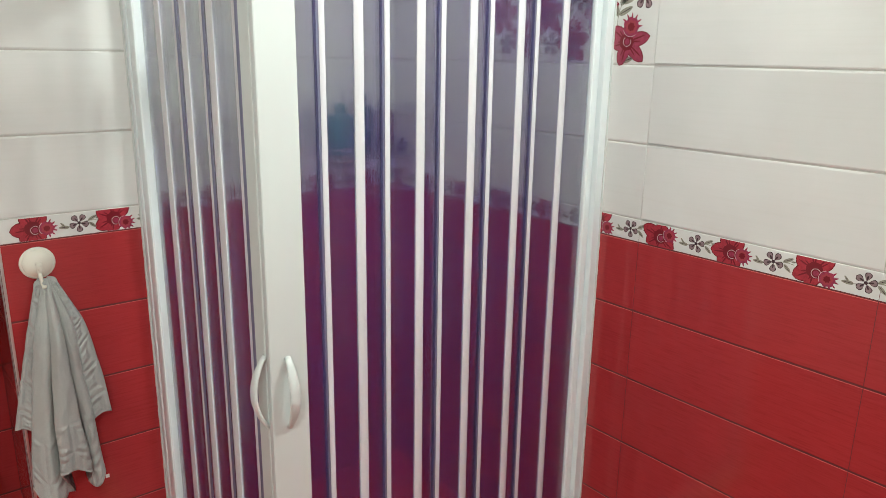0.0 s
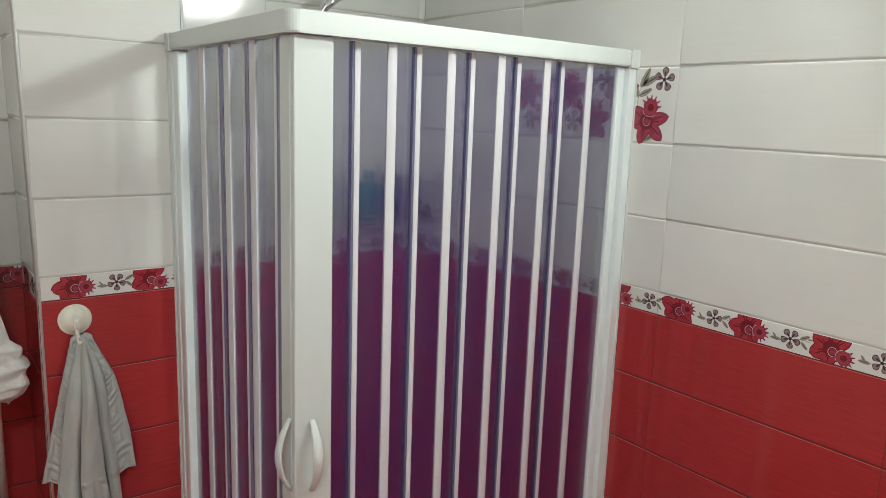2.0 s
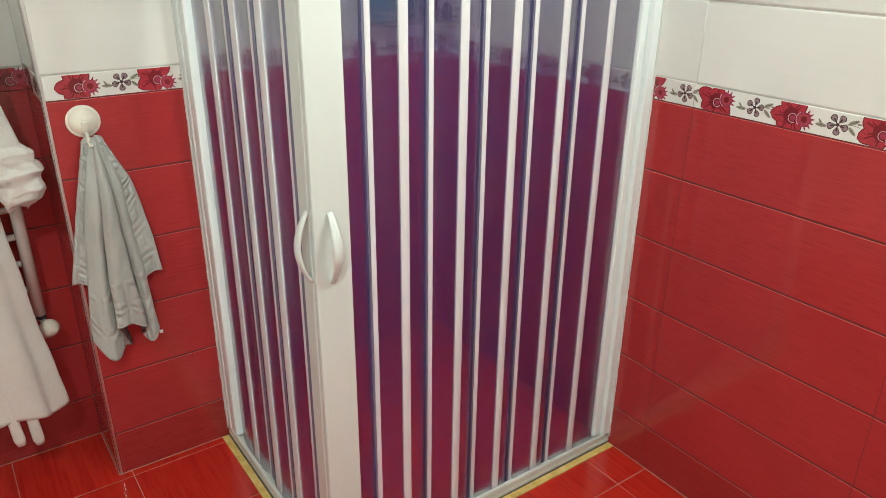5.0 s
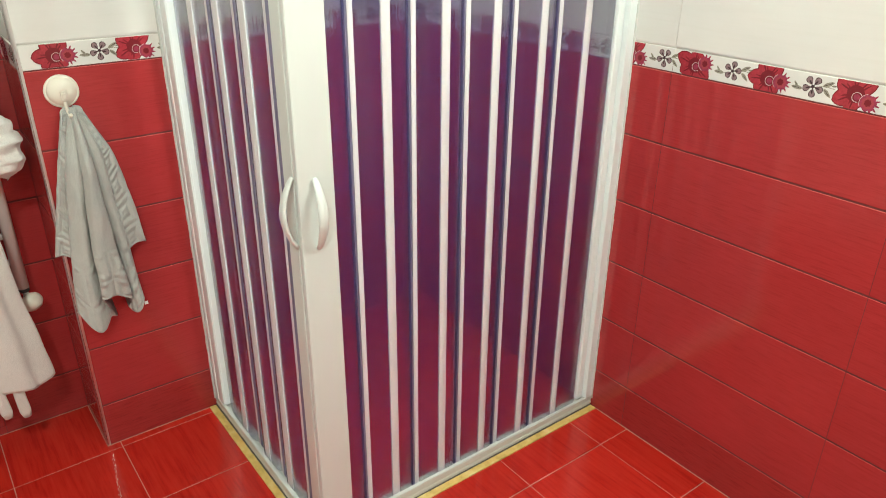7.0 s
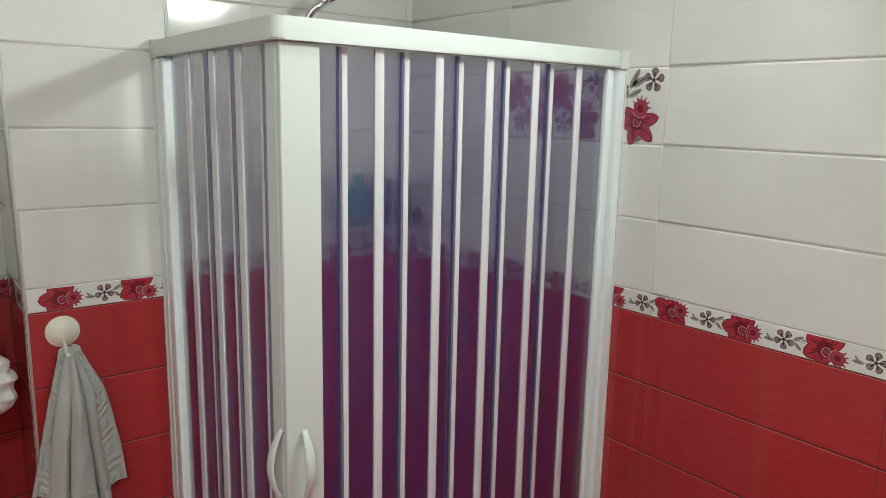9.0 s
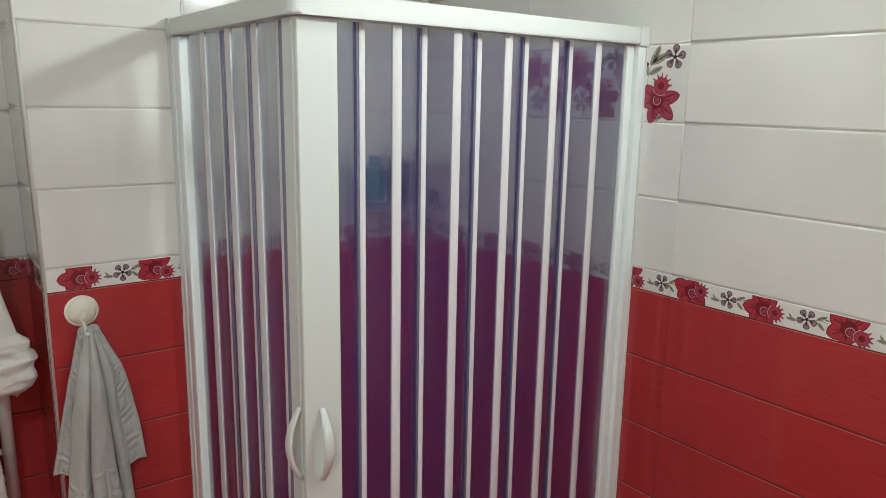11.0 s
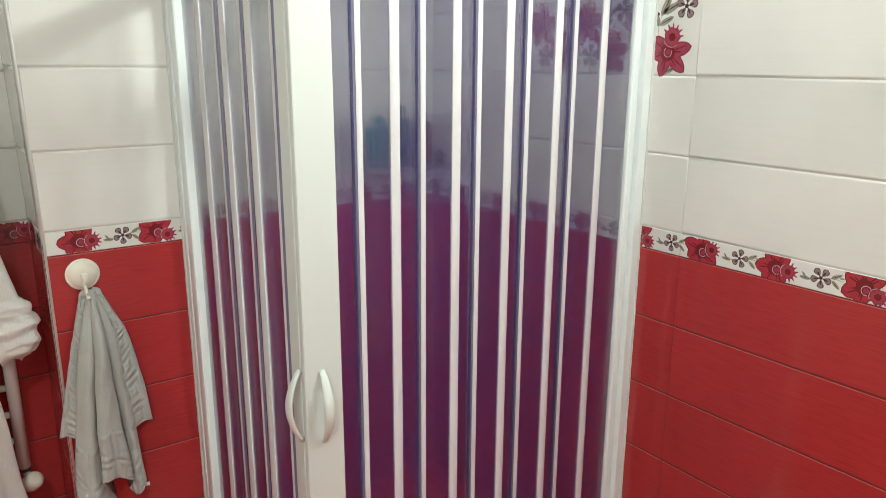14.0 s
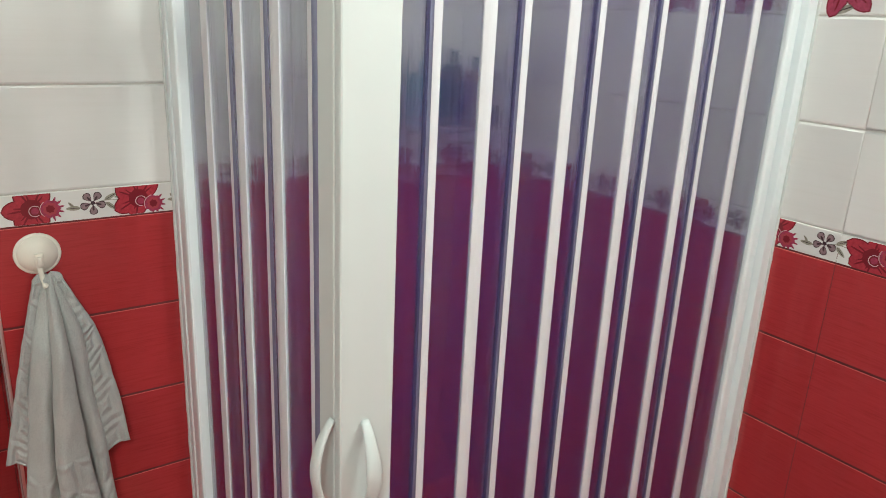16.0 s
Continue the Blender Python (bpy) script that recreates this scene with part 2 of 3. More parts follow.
def empty(name, at, label, category, group="", kind=""):
    ob = new(name)
    ob.location = at
    return tagged(ob, label, category, group, kind)


# ---- setting: walls, ceiling, floor bed ----
BACK, PIER_L, PIER_R = 0.25, -1.362, -0.972
WEST, SOUTH = -2.28, -3.05
D = 0.0025  # depth of the joints


LEAN, LEAN_FROM = 0.020, 1.20  # the pier's free edge stands out of plumb above the border


def pier_left(z):
    return PIER_L - LEAN * max(0.0, z - LEAN_FROM)


def slab(name, lo, hi, material, label):
    ob = new(name, mesh_of(name, boxed(lo, hi), material))
    return tagged(ob, label, "wall" if "wall" in name else name, kind="structure")


BAND = 1.172
wall_north = slab("wall_north", (WEST - 0.1, BACK + D, -0.02), (0.12, BACK + 0.12, CEILING), GROUT_W, "tiled back wall, red below and white above")
wall_east = slab("wall_east", (D, SOUTH - 0.1, -0.02), (0.12, BACK + D, CEILING), GROUT_W, "tiled side wall, red below and white above")
bm_ = bmesh.new()
for y_ in (D, BACK + D):
    bm_.faces.new([bm_.verts.new((x, y_, z)) for x, z in ((PIER_L + D, -0.02), (PIER_R - D, -0.02), (PIER_R - D, CEILING), (pier_left(CEILING) + D, CEILING), (PIER_L + D, LEAN_FROM))])
v_ = list(bm_.verts)
for k in range(5):
    bm_.faces.new((v_[k], v_[(k + 1) % 5], v_[5 + (k + 1) % 5], v_[5 + k]))
wall_pier = tagged(new("wall_pier", mesh_of("wall_pier", bm_, GROUT_W)), "projecting tiled wall pier beside the shower", "wall", kind="structure")
wall_west = slab("wall_west", (WEST - 0.12, SOUTH - 0.1, -0.02), (WEST, BACK + D, CEILING), PLASTER, "plain white plastered wall")
wall_south = slab("wall_south", (WEST, SOUTH - 0.12, -0.02), (D, SOUTH, CEILING), PLASTER, "plain white plastered wall")
ceiling = tagged(new("ceiling", mesh_of("ceiling", boxed((WEST - 0.12, SOUTH - 0.12, CEILING), (0.12, BACK + 0.12, CEILING + 0.1)), PLASTER)),
                 "flat white ceiling", "ceiling", kind="structure")
floor = tagged(new("floor", mesh_of("floor", boxed((WEST - 0.1, SOUTH - 0.1, -0.08), (0.1, BACK + 0.1, -0.0015)), GROUT_F)),
               "glossy red tiled bathroom floor with pale joints", "floor", kind="structure")
for wall, lo, hi in ((wall_north, (WEST, BACK + 0.0005, 0), (-0.0, BACK + D + 0.001, BAND)),
                     (wall_east, (0.0005, SOUTH, 0), (D + 0.001, BACK, BAND)),
                     (wall_pier, (PIER_L + 0.0005, 0.0005, 0), (PIER_R - 0.0005, BACK, BAND + 0.009))):
    part("joint_filler", boxed(lo, hi), GROUT_R, wall, "reddish joint filler")

# ---- the folding shower enclosure ----
CX, CY, TOP = -1.008, -0.738, 1.841
shower = empty("shower_enclosure", (CX, CY, 0), "white folding shower enclosure with violet see-through pleats", "shower enclosure")
IN = Matrix.Translation((-CX, -CY, 0))


def spart(name, bm, material, label="", smooth=False, parent=None):
    """A part of the enclosure, given in the room's coordinates."""
    bm.transform(IN)
    return part(name, bm, material, parent or shower, label, smooth)


def rail(name, z0, z1, depth, out, label, lip):
    """One run of track along both open sides, with a rounded corner."""
    bm = bmesh.new()
    o, r = out, 0.022
    arc = [(CX - o + r - r * math.cos(a), CY - o + r - r * math.sin(a)) for a in (math.pi / 2 * k / 6 for k in range(7))]
    outer = [(CX - o, -0.001)] + arc + [(-0.001, CY - o)]
    inner = [(CX - o + depth, -0.001), (CX - o + depth, CY - o + depth), (-0.001, CY - o + depth)]
    prism(bm, (outer + inner[::-1])[::-1], z0, z1)
    edges = [e for e in bm.edges if abs(e.verts[0].co.z - e.verts[1].co.z) < 1e-6]
    bmesh.ops.bevel(bm, geom=edges, offset=lip, segments=2, affect="EDGES")
    return spart(name, bm, PVC, label)


rail("top_rail", 1.798, TOP, 0.044, 0.012, "white plastic head rail with rounded corner", 0.003)
rail("bottom_rail", 0.0185, 0.042, 0.0095, 0.008, "white plastic floor track", 0.003)
rail("track_bed", 0.005, 0.0182, 0.046, 0.008, "low white bed of the floor track", 0.002)
spart("end_cap", boxed((CX - 0.016, -0.030, 1.794), (CX + 0.036, -0.0005, TOP + 0.002), 0.002), PVC)
spart("end_cap", boxed((-0.034, CY - 0.016, 1.794), (-0.0005, CY + 0.036, TOP + 0.002), 0.002), PVC)
# wall jambs: a flat channel and a narrower inner profile
spart("jamb", boxed((CX - 0.008, -0.026, 0.030), (CX + 0.034, -0.0005, 1.797), 0.002), JAMB)
spart("jamb_strip", boxed((CX - 0.006, -0.070, 0.034), (CX + 0.026, -0.0265, 1.797), 0.006), JAMB)
spart("jamb", boxed((-0.030, CY - 0.008, 0.030), (-0.0005, CY + 0.034, 1.797), 0.002), JAMB)
spart("jamb_strip", boxed((-0.058, CY + 0.006, 0.034), (-0.0305, CY + 0.026, 1.797), 0.006), JAMB)
# the two door profiles that meet at the corner
left_post = spart("door_profile", boxed((CX + 0.005, CY + 0.0228, 0.030), (CX + 0.024, CY + 0.068, 1.797), 0.002), PVC, "white closing profile with handle")
right_post = spart("door_profile", boxed((CX + 0.006, CY + 0.005, 0.030), (CX + 0.092, CY + 0.0222, 1.797), 0.003), PVC, "white closing profile with handle")
spart("magnet_strip", boxed((CX + 0.0072, CY + 0.02225, 0.034), (CX + 0.020, CY + 0.0226, 1.797)), PVC)


def bead_of(points):
    """A hand-drawn bead of sealant."""
    pts = [Vector(p) + Vector((0.0008 * noise.noise(Vector((p[2] * 31, 1, 2))), 0.0008 * noise.noise(Vector((p[2] * 37, 5, 2))), 0)) for p in points]
    return tube(bmesh.new(), pts, [0.0032 + 0.0012 * noise.noise(Vector((p[2] * 23, 7, 1))) for p in points], 8)


spart("sealant_bead", bead_of([(CX - 0.0095, -0.001, 0.03 + 1.765 * k / 90) for k in range(91)]), PVC, "white sealant bead", True)
spart("sealant_bead", bead_of([(-0.001, CY - 0.0095, 0.03 + 1.765 * k / 90) for k in range(91)]), PVC, "white sealant bead", True)


def handle(along, out, base, reach=0.030):
    """A bowed grip, 15 cm high, broad in the middle and tapering to its feet."""
    a, o, p = Vector(along), Vector(out), Vector(base)
    bm, rings, n = bmesh.new(), [], 24
    for k in range(n + 1):
        s = k / n
        c = p + Vector((0, 0, 0.079 - 0.158 * s)) + o * (reach * math.sin(math.pi * s) ** 0.8)
        w, d = 0.0066 + 0.0058 * math.sin(math.pi * s), 0.0046 + 0.0016 * math.sin(math.pi * s)
        tilt = math.pi / 2 * math.cos(math.pi * s) * 0.6
        n2 = o * math.cos(tilt) + Vector((0, 0, 1)) * math.sin(tilt)
        rings.append([bm.verts.new(c + a * w * math.cos(q) + n2 * d * math.sin(q)) for q in (2 * math.pi * m / 14 for m in range(14))])
    for x, y in zip(rings, rings[1:]):
        for m in range(14):
            bm.faces.new((x[m], x[(m + 1) % 14], y[(m + 1) % 14], y[m]))
    bm.faces.new(rings[0][::-1]), bm.faces.new(rings[-1])
    return bm


spart("handle", handle((0, 1, 0), (-1, 0, 0), (CX + 0.004, CY + 0.023, 0.935), 0.028), PVC, "bowed white plastic handle", True, left_post)
spart("handle", handle((1, 0, 0), (0, -1, 0), (CX + 0.045, CY + 0.004, 0.930)), PVC, "bowed white plastic handle", True, right_post)


def strip(name, p, q, half, z0, z1, material, bulge=0.0, label="", sheet=False):
    """An upright profile between two plan points, half its thickness either side, its face bulging; a sheet bows outwards as a whole."""
    p, q = Vector(p), Vector(q)
    d = (q - p).normalized()
    n = Vector((d.y, -d.x))
    side = []
    for k in range(7):
        s = k / 6
        side.append(p.lerp(q, s) + n * (half + bulge * math.sin(math.pi * s)))
    back = [p.lerp(q, 1 - k / 6) - n * (half + (-bulge if sheet else bulge) * math.sin(math.pi * k / 6)) for k in range(7)]
    ob = spart(name, prism(bmesh.new(), [tuple(v) for v in side + back], z0, z1), material, label)
    return ob


def pleats(origin, along, inward, stops, lilac_after):
    """Folding leaves along one side: stops are (start, end, kind); w wide hinge, t thin hinge, e blue edge, p pane."""
    o, a, n = Vector(origin), Vector(along), Vector(inward)
    for s0, s1, kind, d0, d1 in stops:
        p, q = o + a * s0 + n * d0, o + a * s1 + n * d1
        if kind == "w":
            strip("hinge", p, q, 0.0035, 0.0190, 1.796, HINGE, 0.003)
        elif kind == "t":
            strip("hinge", p, q, 0.0030, 0.0190, 1.796, HINGE, 0.001)
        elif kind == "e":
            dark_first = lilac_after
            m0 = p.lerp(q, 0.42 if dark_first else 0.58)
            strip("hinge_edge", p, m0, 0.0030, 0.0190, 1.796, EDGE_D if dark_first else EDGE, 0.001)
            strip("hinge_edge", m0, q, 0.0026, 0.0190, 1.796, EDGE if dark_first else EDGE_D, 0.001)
        else:
            strip("pane", p, q, 0.0014, 0.0190, 1.796, PANEL, 0.0056, sheet=True).visible_shadow = False


def fold(first, wides, thins, thin_w, edge_w, end, outer, inner, edge_before, wide=0.011):
    """The stops of a side, from its hinges: outer (wide) and inner (thin) ones by turns."""
    marks = sorted([(w - wide, w + wide, "w") for w in wides] + [(t - thin_w / 2, t + thin_w / 2, "t") for t in thins])
    stops, at, depth = [], first, (outer + inner) / 2
    for s0, s1, kind in marks:
        d = outer if kind == "w" else inner
        lead = edge_w if kind == "t" and edge_before else 0.0
        tail = edge_w if kind == "t" and not edge_before else 0.0
        stops.append((at, s0 - lead, "p", depth, d))
        if lead:
            stops.append((s0 - lead, s0, "e", d, d))
        stops.append((s0, s1, kind, d, d))
        if tail:
            stops.append((s1, s1 + tail, "e", d, d))
        at, depth = s1 + tail, d
    stops.append((at, end, "p", depth, (outer + inner) / 2))
    return stops


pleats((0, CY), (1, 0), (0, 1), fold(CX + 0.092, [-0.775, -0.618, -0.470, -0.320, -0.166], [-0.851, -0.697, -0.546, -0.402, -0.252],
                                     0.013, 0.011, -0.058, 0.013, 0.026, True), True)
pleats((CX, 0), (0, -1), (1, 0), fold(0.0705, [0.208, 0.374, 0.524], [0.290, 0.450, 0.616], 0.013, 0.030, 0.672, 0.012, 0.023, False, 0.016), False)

# sealant and the dark gap along the foot of the enclosure
def foot_strip(name, inner, outer, top, material, label, category):
    """A flat strip on the floor round the two open sides."""
    bm = prism(bmesh.new(), [(CX - inner, -0.004), (CX - inner, CY - inner), (-0.004, CY - inner), (-0.004, CY - outer), (CX - outer, CY - outer), (CX - outer, -0.004)], 0.0, top)
    return tagged(new(name, mesh_of(name, bm, material)), label, category)


foot_strip("sealant_strip", 0.0105, 0.033, 0.004, YELLOW, "yellowed sealant strip on the floor along the enclosure", "sealant")
foot_strip("floor_seal", 0.003, 0.0118, 0.0046, RUBBER, "thin dark seal under the enclosure's floor track", "seal")

# ---- inside the shower ----
head = empty("hand_shower", (-0.46, 0.12, 1.95), "chrome hand shower on a wall bracket", "shower head")
HS = Matrix.Translation((0.46, -0.12, -1.95))


def hpart(name, bm, material, label="", smooth=True):
    bm.transform(HS)
    return part(name, bm, material, head, label, smooth)


hpart("grip", tube(bmesh.new(), [(-0.535, 0.155, 1.86), (-0.515, 0.14, 1.92), (-0.485, 0.115, 1.98), (-0.440, 0.092, 2.022)], [0.011, 0.013, 0.014, 0.015], 14), CHROME)
axis = (Vector((0.42, -0.16, -0.90))).to_track_quat("Z", "Y").to_matrix().to_4x4()
hpart("spray_head", lathe(bmesh.new(), [(0.010, -0.018), (0.024, -0.016), (0.031, -0.008), (0.032, 0.008), (0.028, 0.014), (0.001, 0.015)],
                          Matrix.Translation((-0.425, 0.085, 2.025)) @ axis), CHROME, "round chrome spray head")
hpart("bracket", box(tube(bmesh.new(), [(-0.535, 0.165, 1.89), (-0.54, 0.2475, 1.89)], 0.014, 14), (-0.565, 0.236, 1.86), (-0.515, 0.2485, 1.92), 0.004), CHROME, "", False)
hose = [(-0.535 + 0.03 * math.sin(k / 20 * 3.1), 0.155 + 0.03 * math.sin(k / 20 * 3.1), 1.86 - 1.0 * k / 20) for k in range(21)]
hpart("hose", tube(bmesh.new(), hose, 0.006, 8), CHROME, "metal hose")

caddy = empty("corner_shelf", (-0.15, 0.15, 1.25), "chrome wire corner shelf holding bottles", "shelf")
CS = Matrix.Translation((0.15, -0.15, -1.25))


def cpart(name, bm, material):
    bm.transform(CS)
    return part(name, bm, material, caddy, "", True)


for z_ in (1.262, 1.276, 1.300):
    cpart("wire_rim", tube(bmesh.new(), [(-0.345, 0.246, z_), (-0.345, 0.13, z_), (-0.315, 0.10, z_), (-0.004, 0.10, z_)], 0.003, 8), CHROME)
for k in range(10):
    cpart("wire", tube(bmesh.new(), [(-0.33 + 0.034 * k, 0.101, 1.262), (-0.33 + 0.034 * k, 0.247, 1.262)], 0.002, 6), CHROME)


def bottle(x, y, r, h, material, label, cap=None):
    ob = empty("bottle", (x, y, 1.264), label, "bottle", "bottles on the shower shelf")
    part("body", lathe(bmesh.new(), [(r * 0.9, 0.001), (r, 0.006), (r, h * 0.72), (r * 0.8, h * 0.8), (r * 0.4, h * 0.84)]), material, ob, "", True)
    part("cap", lathe(bmesh.new(), [(r * 0.42, h * 0.84), (r * 0.42, h), (r * 0.2, h + 0.002)]), cap or material, ob, "", True)


bottle(-0.285, 0.165, 0.047, 0.185, TEAL, "broad pale teal shampoo bottle on the wire shelf")
bottle(-0.185, 0.175, 0.032, 0.215, NAVY, "dark green shower bottle on the wire shelf")
bottle(-0.105, 0.17, 0.038, 0.195, BROWN, "brown bottle with dark green cap on the shelf", NAVY)
bottle(-0.045, 0.14, 0.018, 0.06, BLACK, "small dark pot on the wire shelf")

# ---- pier: corner trims, hook and towel ----
for x_, s_, m_, l_ in ((PIER_L, -1, ALU, "brushed aluminium corner trim"), (PIER_R, 1, PVC, "white plastic corner trim")):
    bm_ = bmesh.new()
    r_ = 0.008
    arc_ = [(x_ + s_ * (-r_ + (r_ + 0.002) * math.sin(a)), r_ - (r_ + 0.002) * math.cos(a)) for a in (math.pi / 2 * k / 6 for k in range(7))]
    prism(bm_, arc_ + [(x_ - s_ * r_, r_)], 0.0, LEAN_FROM)
    low_ = set(bm_.verts)
    prism(bm_, arc_ + [(x_ - s_ * r_, r_)], LEAN_FROM, CEILING)
    if s_ < 0:
        for v in bm_.verts:
            if v not in low_:
                v.co.x += pier_left(v.co.z) - PIER_L
    tagged(new("trim", mesh_of("trim", bm_, m_)), l_, "trim", kind="structure")

hook = empty("suction_hook", (-1.279, 0, 1.093), "ivory plastic suction hook on the red tiles", "hook")
DISC = pose(0, 0, 0, 90, 0, 0)
part("cup", lathe(bmesh.new(), [(0.0365, 0.0005), (0.0365, 0.004), (0.034, 0.008), (0.029, 0.013), (0.021, 0.018), (0.012, 0.0205), (0.003, 0.021)], DISC, 40), IVORY, hook, "", True)
part("rim", lathe(bmesh.new(), [(0.0405, 0.0004), (0.0415, 0.002), (0.0405, 0.0042), (0.037, 0.005)], DISC, 40), IVORY, hook, "", True)
part("lever", box(box(bmesh.new(), (-0.008, -0.026, -0.022), (0.008, -0.015, 0.006), 0.003), (-0.0045, -0.031, -0.016), (0.0045, -0.024, 0.000), 0.002), IVORY, hook)
part("hook_arm", tube(bmesh.new(), [(0.0, -0.017, -0.020), (0.001, -0.016, -0.034), (0.003, -0.018, -0.052), (0.004, -0.030, -0.060), (0.004, -0.040, -0.054)], 0.0048, 10), IVORY, hook, "", True)


def interp(x, pairs):
    for (a, va), (b, vb) in zip(pairs, pairs[1:]):
        if x <= b:
            s = (x - a) / (b - a)
            return va + (vb - va) * s
    return pairs[-1][1]


# each fold of the towel: its left and right edge from the hook down, how far it stands off the wall, how much it bulges, where its weave shows
FOLDS = [
    (((-1.295, 1.044), (-1.312, 0.980), (-1.336, 0.88), (-1.361, 0.775), (-1.384, 0.668)), ((-1.276, 1.042), (-1.285, 0.93), (-1.306, 0.83), (-1.322, 0.72), (-1.332, 0.645)), 0.012, 0.012, 0.0),
    (((-1.277, 1.036), (-1.307, 0.94), (-1.325, 0.83), (-1.348, 0.66), (-1.363, 0.505)), ((-1.270, 1.036), (-1.274, 0.91), (-1.283, 0.80), (-1.287, 0.66), (-1.262, 0.445)), 0.026, 0.030, 0.12),
    (((-1.272, 1.034), (-1.281, 0.91), (-1.290, 0.80), (-1.298, 0.68), (-1.303, 0.540)), ((-1.262, 1.034), (-1.255, 0.92), (-1.249, 0.81), (-1.240, 0.68), (-1.226, 0.512)), 0.052, 0.034, 0.11),
    (((-1.264, 1.036), (-1.256, 0.92), (-1.250, 0.82), (-1.241, 0.70), (-1.232, 0.474)), ((-1.257, 1.036), (-1.226, 0.94), (-1.218, 0.81), (-1.206, 0.70), (-1.188, 0.490)), 0.026, 0.026, 0.13),
    (((-1.260, 1.040), (-1.240, 0.94), (-1.236, 0.84), (-1.230, 0.74), (-1.222, 0.632)), ((-1.243, 1.046), (-1.206, 0.965), (-1.186, 0.895), (-1.166, 0.775), (-1.151, 0.655)), 0.012, 0.014, 0.0),
]


def along(points, s):
    """A smooth way through the points, by a Catmull-Rom curve."""
    n = len(points) - 1
    i = min(int(s * n), n - 1)
    f, p = s * n - i, [Vector(points[max(0, min(n, i + k))]) for k in (-1, 0, 1, 2)]
    return 0.5 * (2 * p[1] + (p[2] - p[0]) * f + (2 * p[0] - 5 * p[1] + 4 * p[2] - p[3]) * f * f + (3 * p[1] - p[0] - 3 * p[2] + p[3]) * f ** 3)


def towel():
    """A face towel hung by one point: overlapping folds that fan out below the hook and end at different heights."""
    bm = bmesh.new()
    uvl = bm.loops.layers.uv.new("UVMap")
    nu, nv, columns, uvs = 20, 64, [], []
    for m, (left, right, off, swell, weave) in enumerate(FOLDS):
        flap = m in (0, 4)
        for i in range(nu + 1):
            u, column = i / nu, []
            for j in range(nv + 1):
                v = j / nv
                p = along(left, v).lerp(along(right, v), u)
                low = max(0, v - 0.55) / 0.45
                dip = {1: -0.045 * math.sin(math.pi * min(1.0, u * 1.25)), 3: -0.030 * math.sin(math.pi * u)}.get(m, 0.010 * math.sin(math.pi * u)) * low
                gather = min(1.0, 0.25 + 2.6 * v)
                depth = 0.010 + gather * (off + swell * math.sin(math.pi * (0.04 + 0.92 * u)) ** 0.6)
                depth += (0.006 * math.sin(6.0 * u + 2.6 * m + 3 * v) + (0.0 if flap else 0.014 * math.sin(4.1 * u + m) * low)) * v
                depth += 0.004 * noise.noise(Vector((u * 3 + 7 * m, v * 8, 3.1))) + 0.0016 * noise.noise(Vector((u * 9 + 5 * m, v * 26, 1.7)))
                drift = 0.004 * noise.noise(Vector((m * 3.7, v * 6, 9.1))) * v
                arch = -18.0 * (p.x + 1.268) ** 2 * (1 - v) ** 6
                column.append(bm.verts.new((p.x + drift, min(-depth, -0.008), p.y + dip + arch + 0.005 * (1 - v))))
            top = column[0].co.copy()
            for w in (0.35, 0.7, 1.0):  # the cloth rounds over the hook, back to the wall
                x_in = -1.268 + (top.x + 1.268) * (1 - 0.35 * w * w)
                column.insert(0, bm.verts.new((x_in, top.y + (-0.010 - top.y) * w, top.z + 0.011 * math.sin(math.pi * 0.62 * w))))
            columns.append(column)
            uvs.append((weave + u * 0.072, 0.41 if flap else 0.55))
    for i, (a, b) in enumerate(zip(columns, columns[1:])):
        for j in range(nv + 3):
            f = bm.faces.new((a[j], b[j], b[j + 1], a[j + 1]))
            for lp, (k, r) in zip(f.loops, ((i, j), (i + 1, j), (i + 1, j + 1), (i, j + 1))):
                lp[uvl].uv = (uvs[k][0], uvs[k][1] * max(0, r - 3) / nv)
    me = mesh_of("towel", bm, TOWEL, smooth=True)
    ob = tagged(new("towel", me), "grey terry face towel with woven key pattern hanging from the hook", "towel")
    mod = ob.modifiers.new("thickness", "SOLIDIFY")
    mod.thickness, mod.offset = 0.0045, 0.0
    part("care_label", boxed((-1.190, -0.050, 0.468), (-1.180, -0.048, 0.478), 0.0006), ENAMEL, ob, "tiny white sewn-in label")
    return ob


towel()

# ---- recess: towel radiator and bathrobe ----
radiator = empty("towel_radiator", (-1.46, 0.17, 0.45), "white ladder towel radiator on the red tiles", "radiator")
RD = Matrix.Translation((1.46, -0.17, -0.45))


def rpart(name, bm, material, label="", smooth=True, parent=None):
    bm.transform(RD)
    return part(name, bm, material, parent or radiator, label, smooth)


for x_ in (-1.461, -1.93):
    rpart("upright", tube(bmesh.new(), [(x_, 0.17, 0.515), (x_, 0.17, 1.30)], 0.0165, 18), ENAMEL)
for k in range(9):
    z_ = 0.60 + 0.08 * k
    rpart("rung", tube(bmesh.new(), [(-1.478, 0.17, z_), (-1.915, 0.17, z_)], 0.009, 12), ENAMEL)
for z_ in (0.62, 1.22):
    rpart("bracket", tube(bmesh.new(), [(-1.461, 0.186, z_), (-1.463, 0.249, z_)], 0.009, 12), ENAMEL)
valve = rpart("valve", tube(bmesh.new(), [(-1.461, 0.17, 0.517), (-1.461, 0.17, 0.490)], [0.013, 0.013], 14), CHROME, "chrome valve")
rpart("collar", tube(bmesh.new(), [(-1.461, 0.17, 0.512), (-1.461, 0.17, 0.503)], [0.0155, 0.0155], 14), BLACK, "", True)
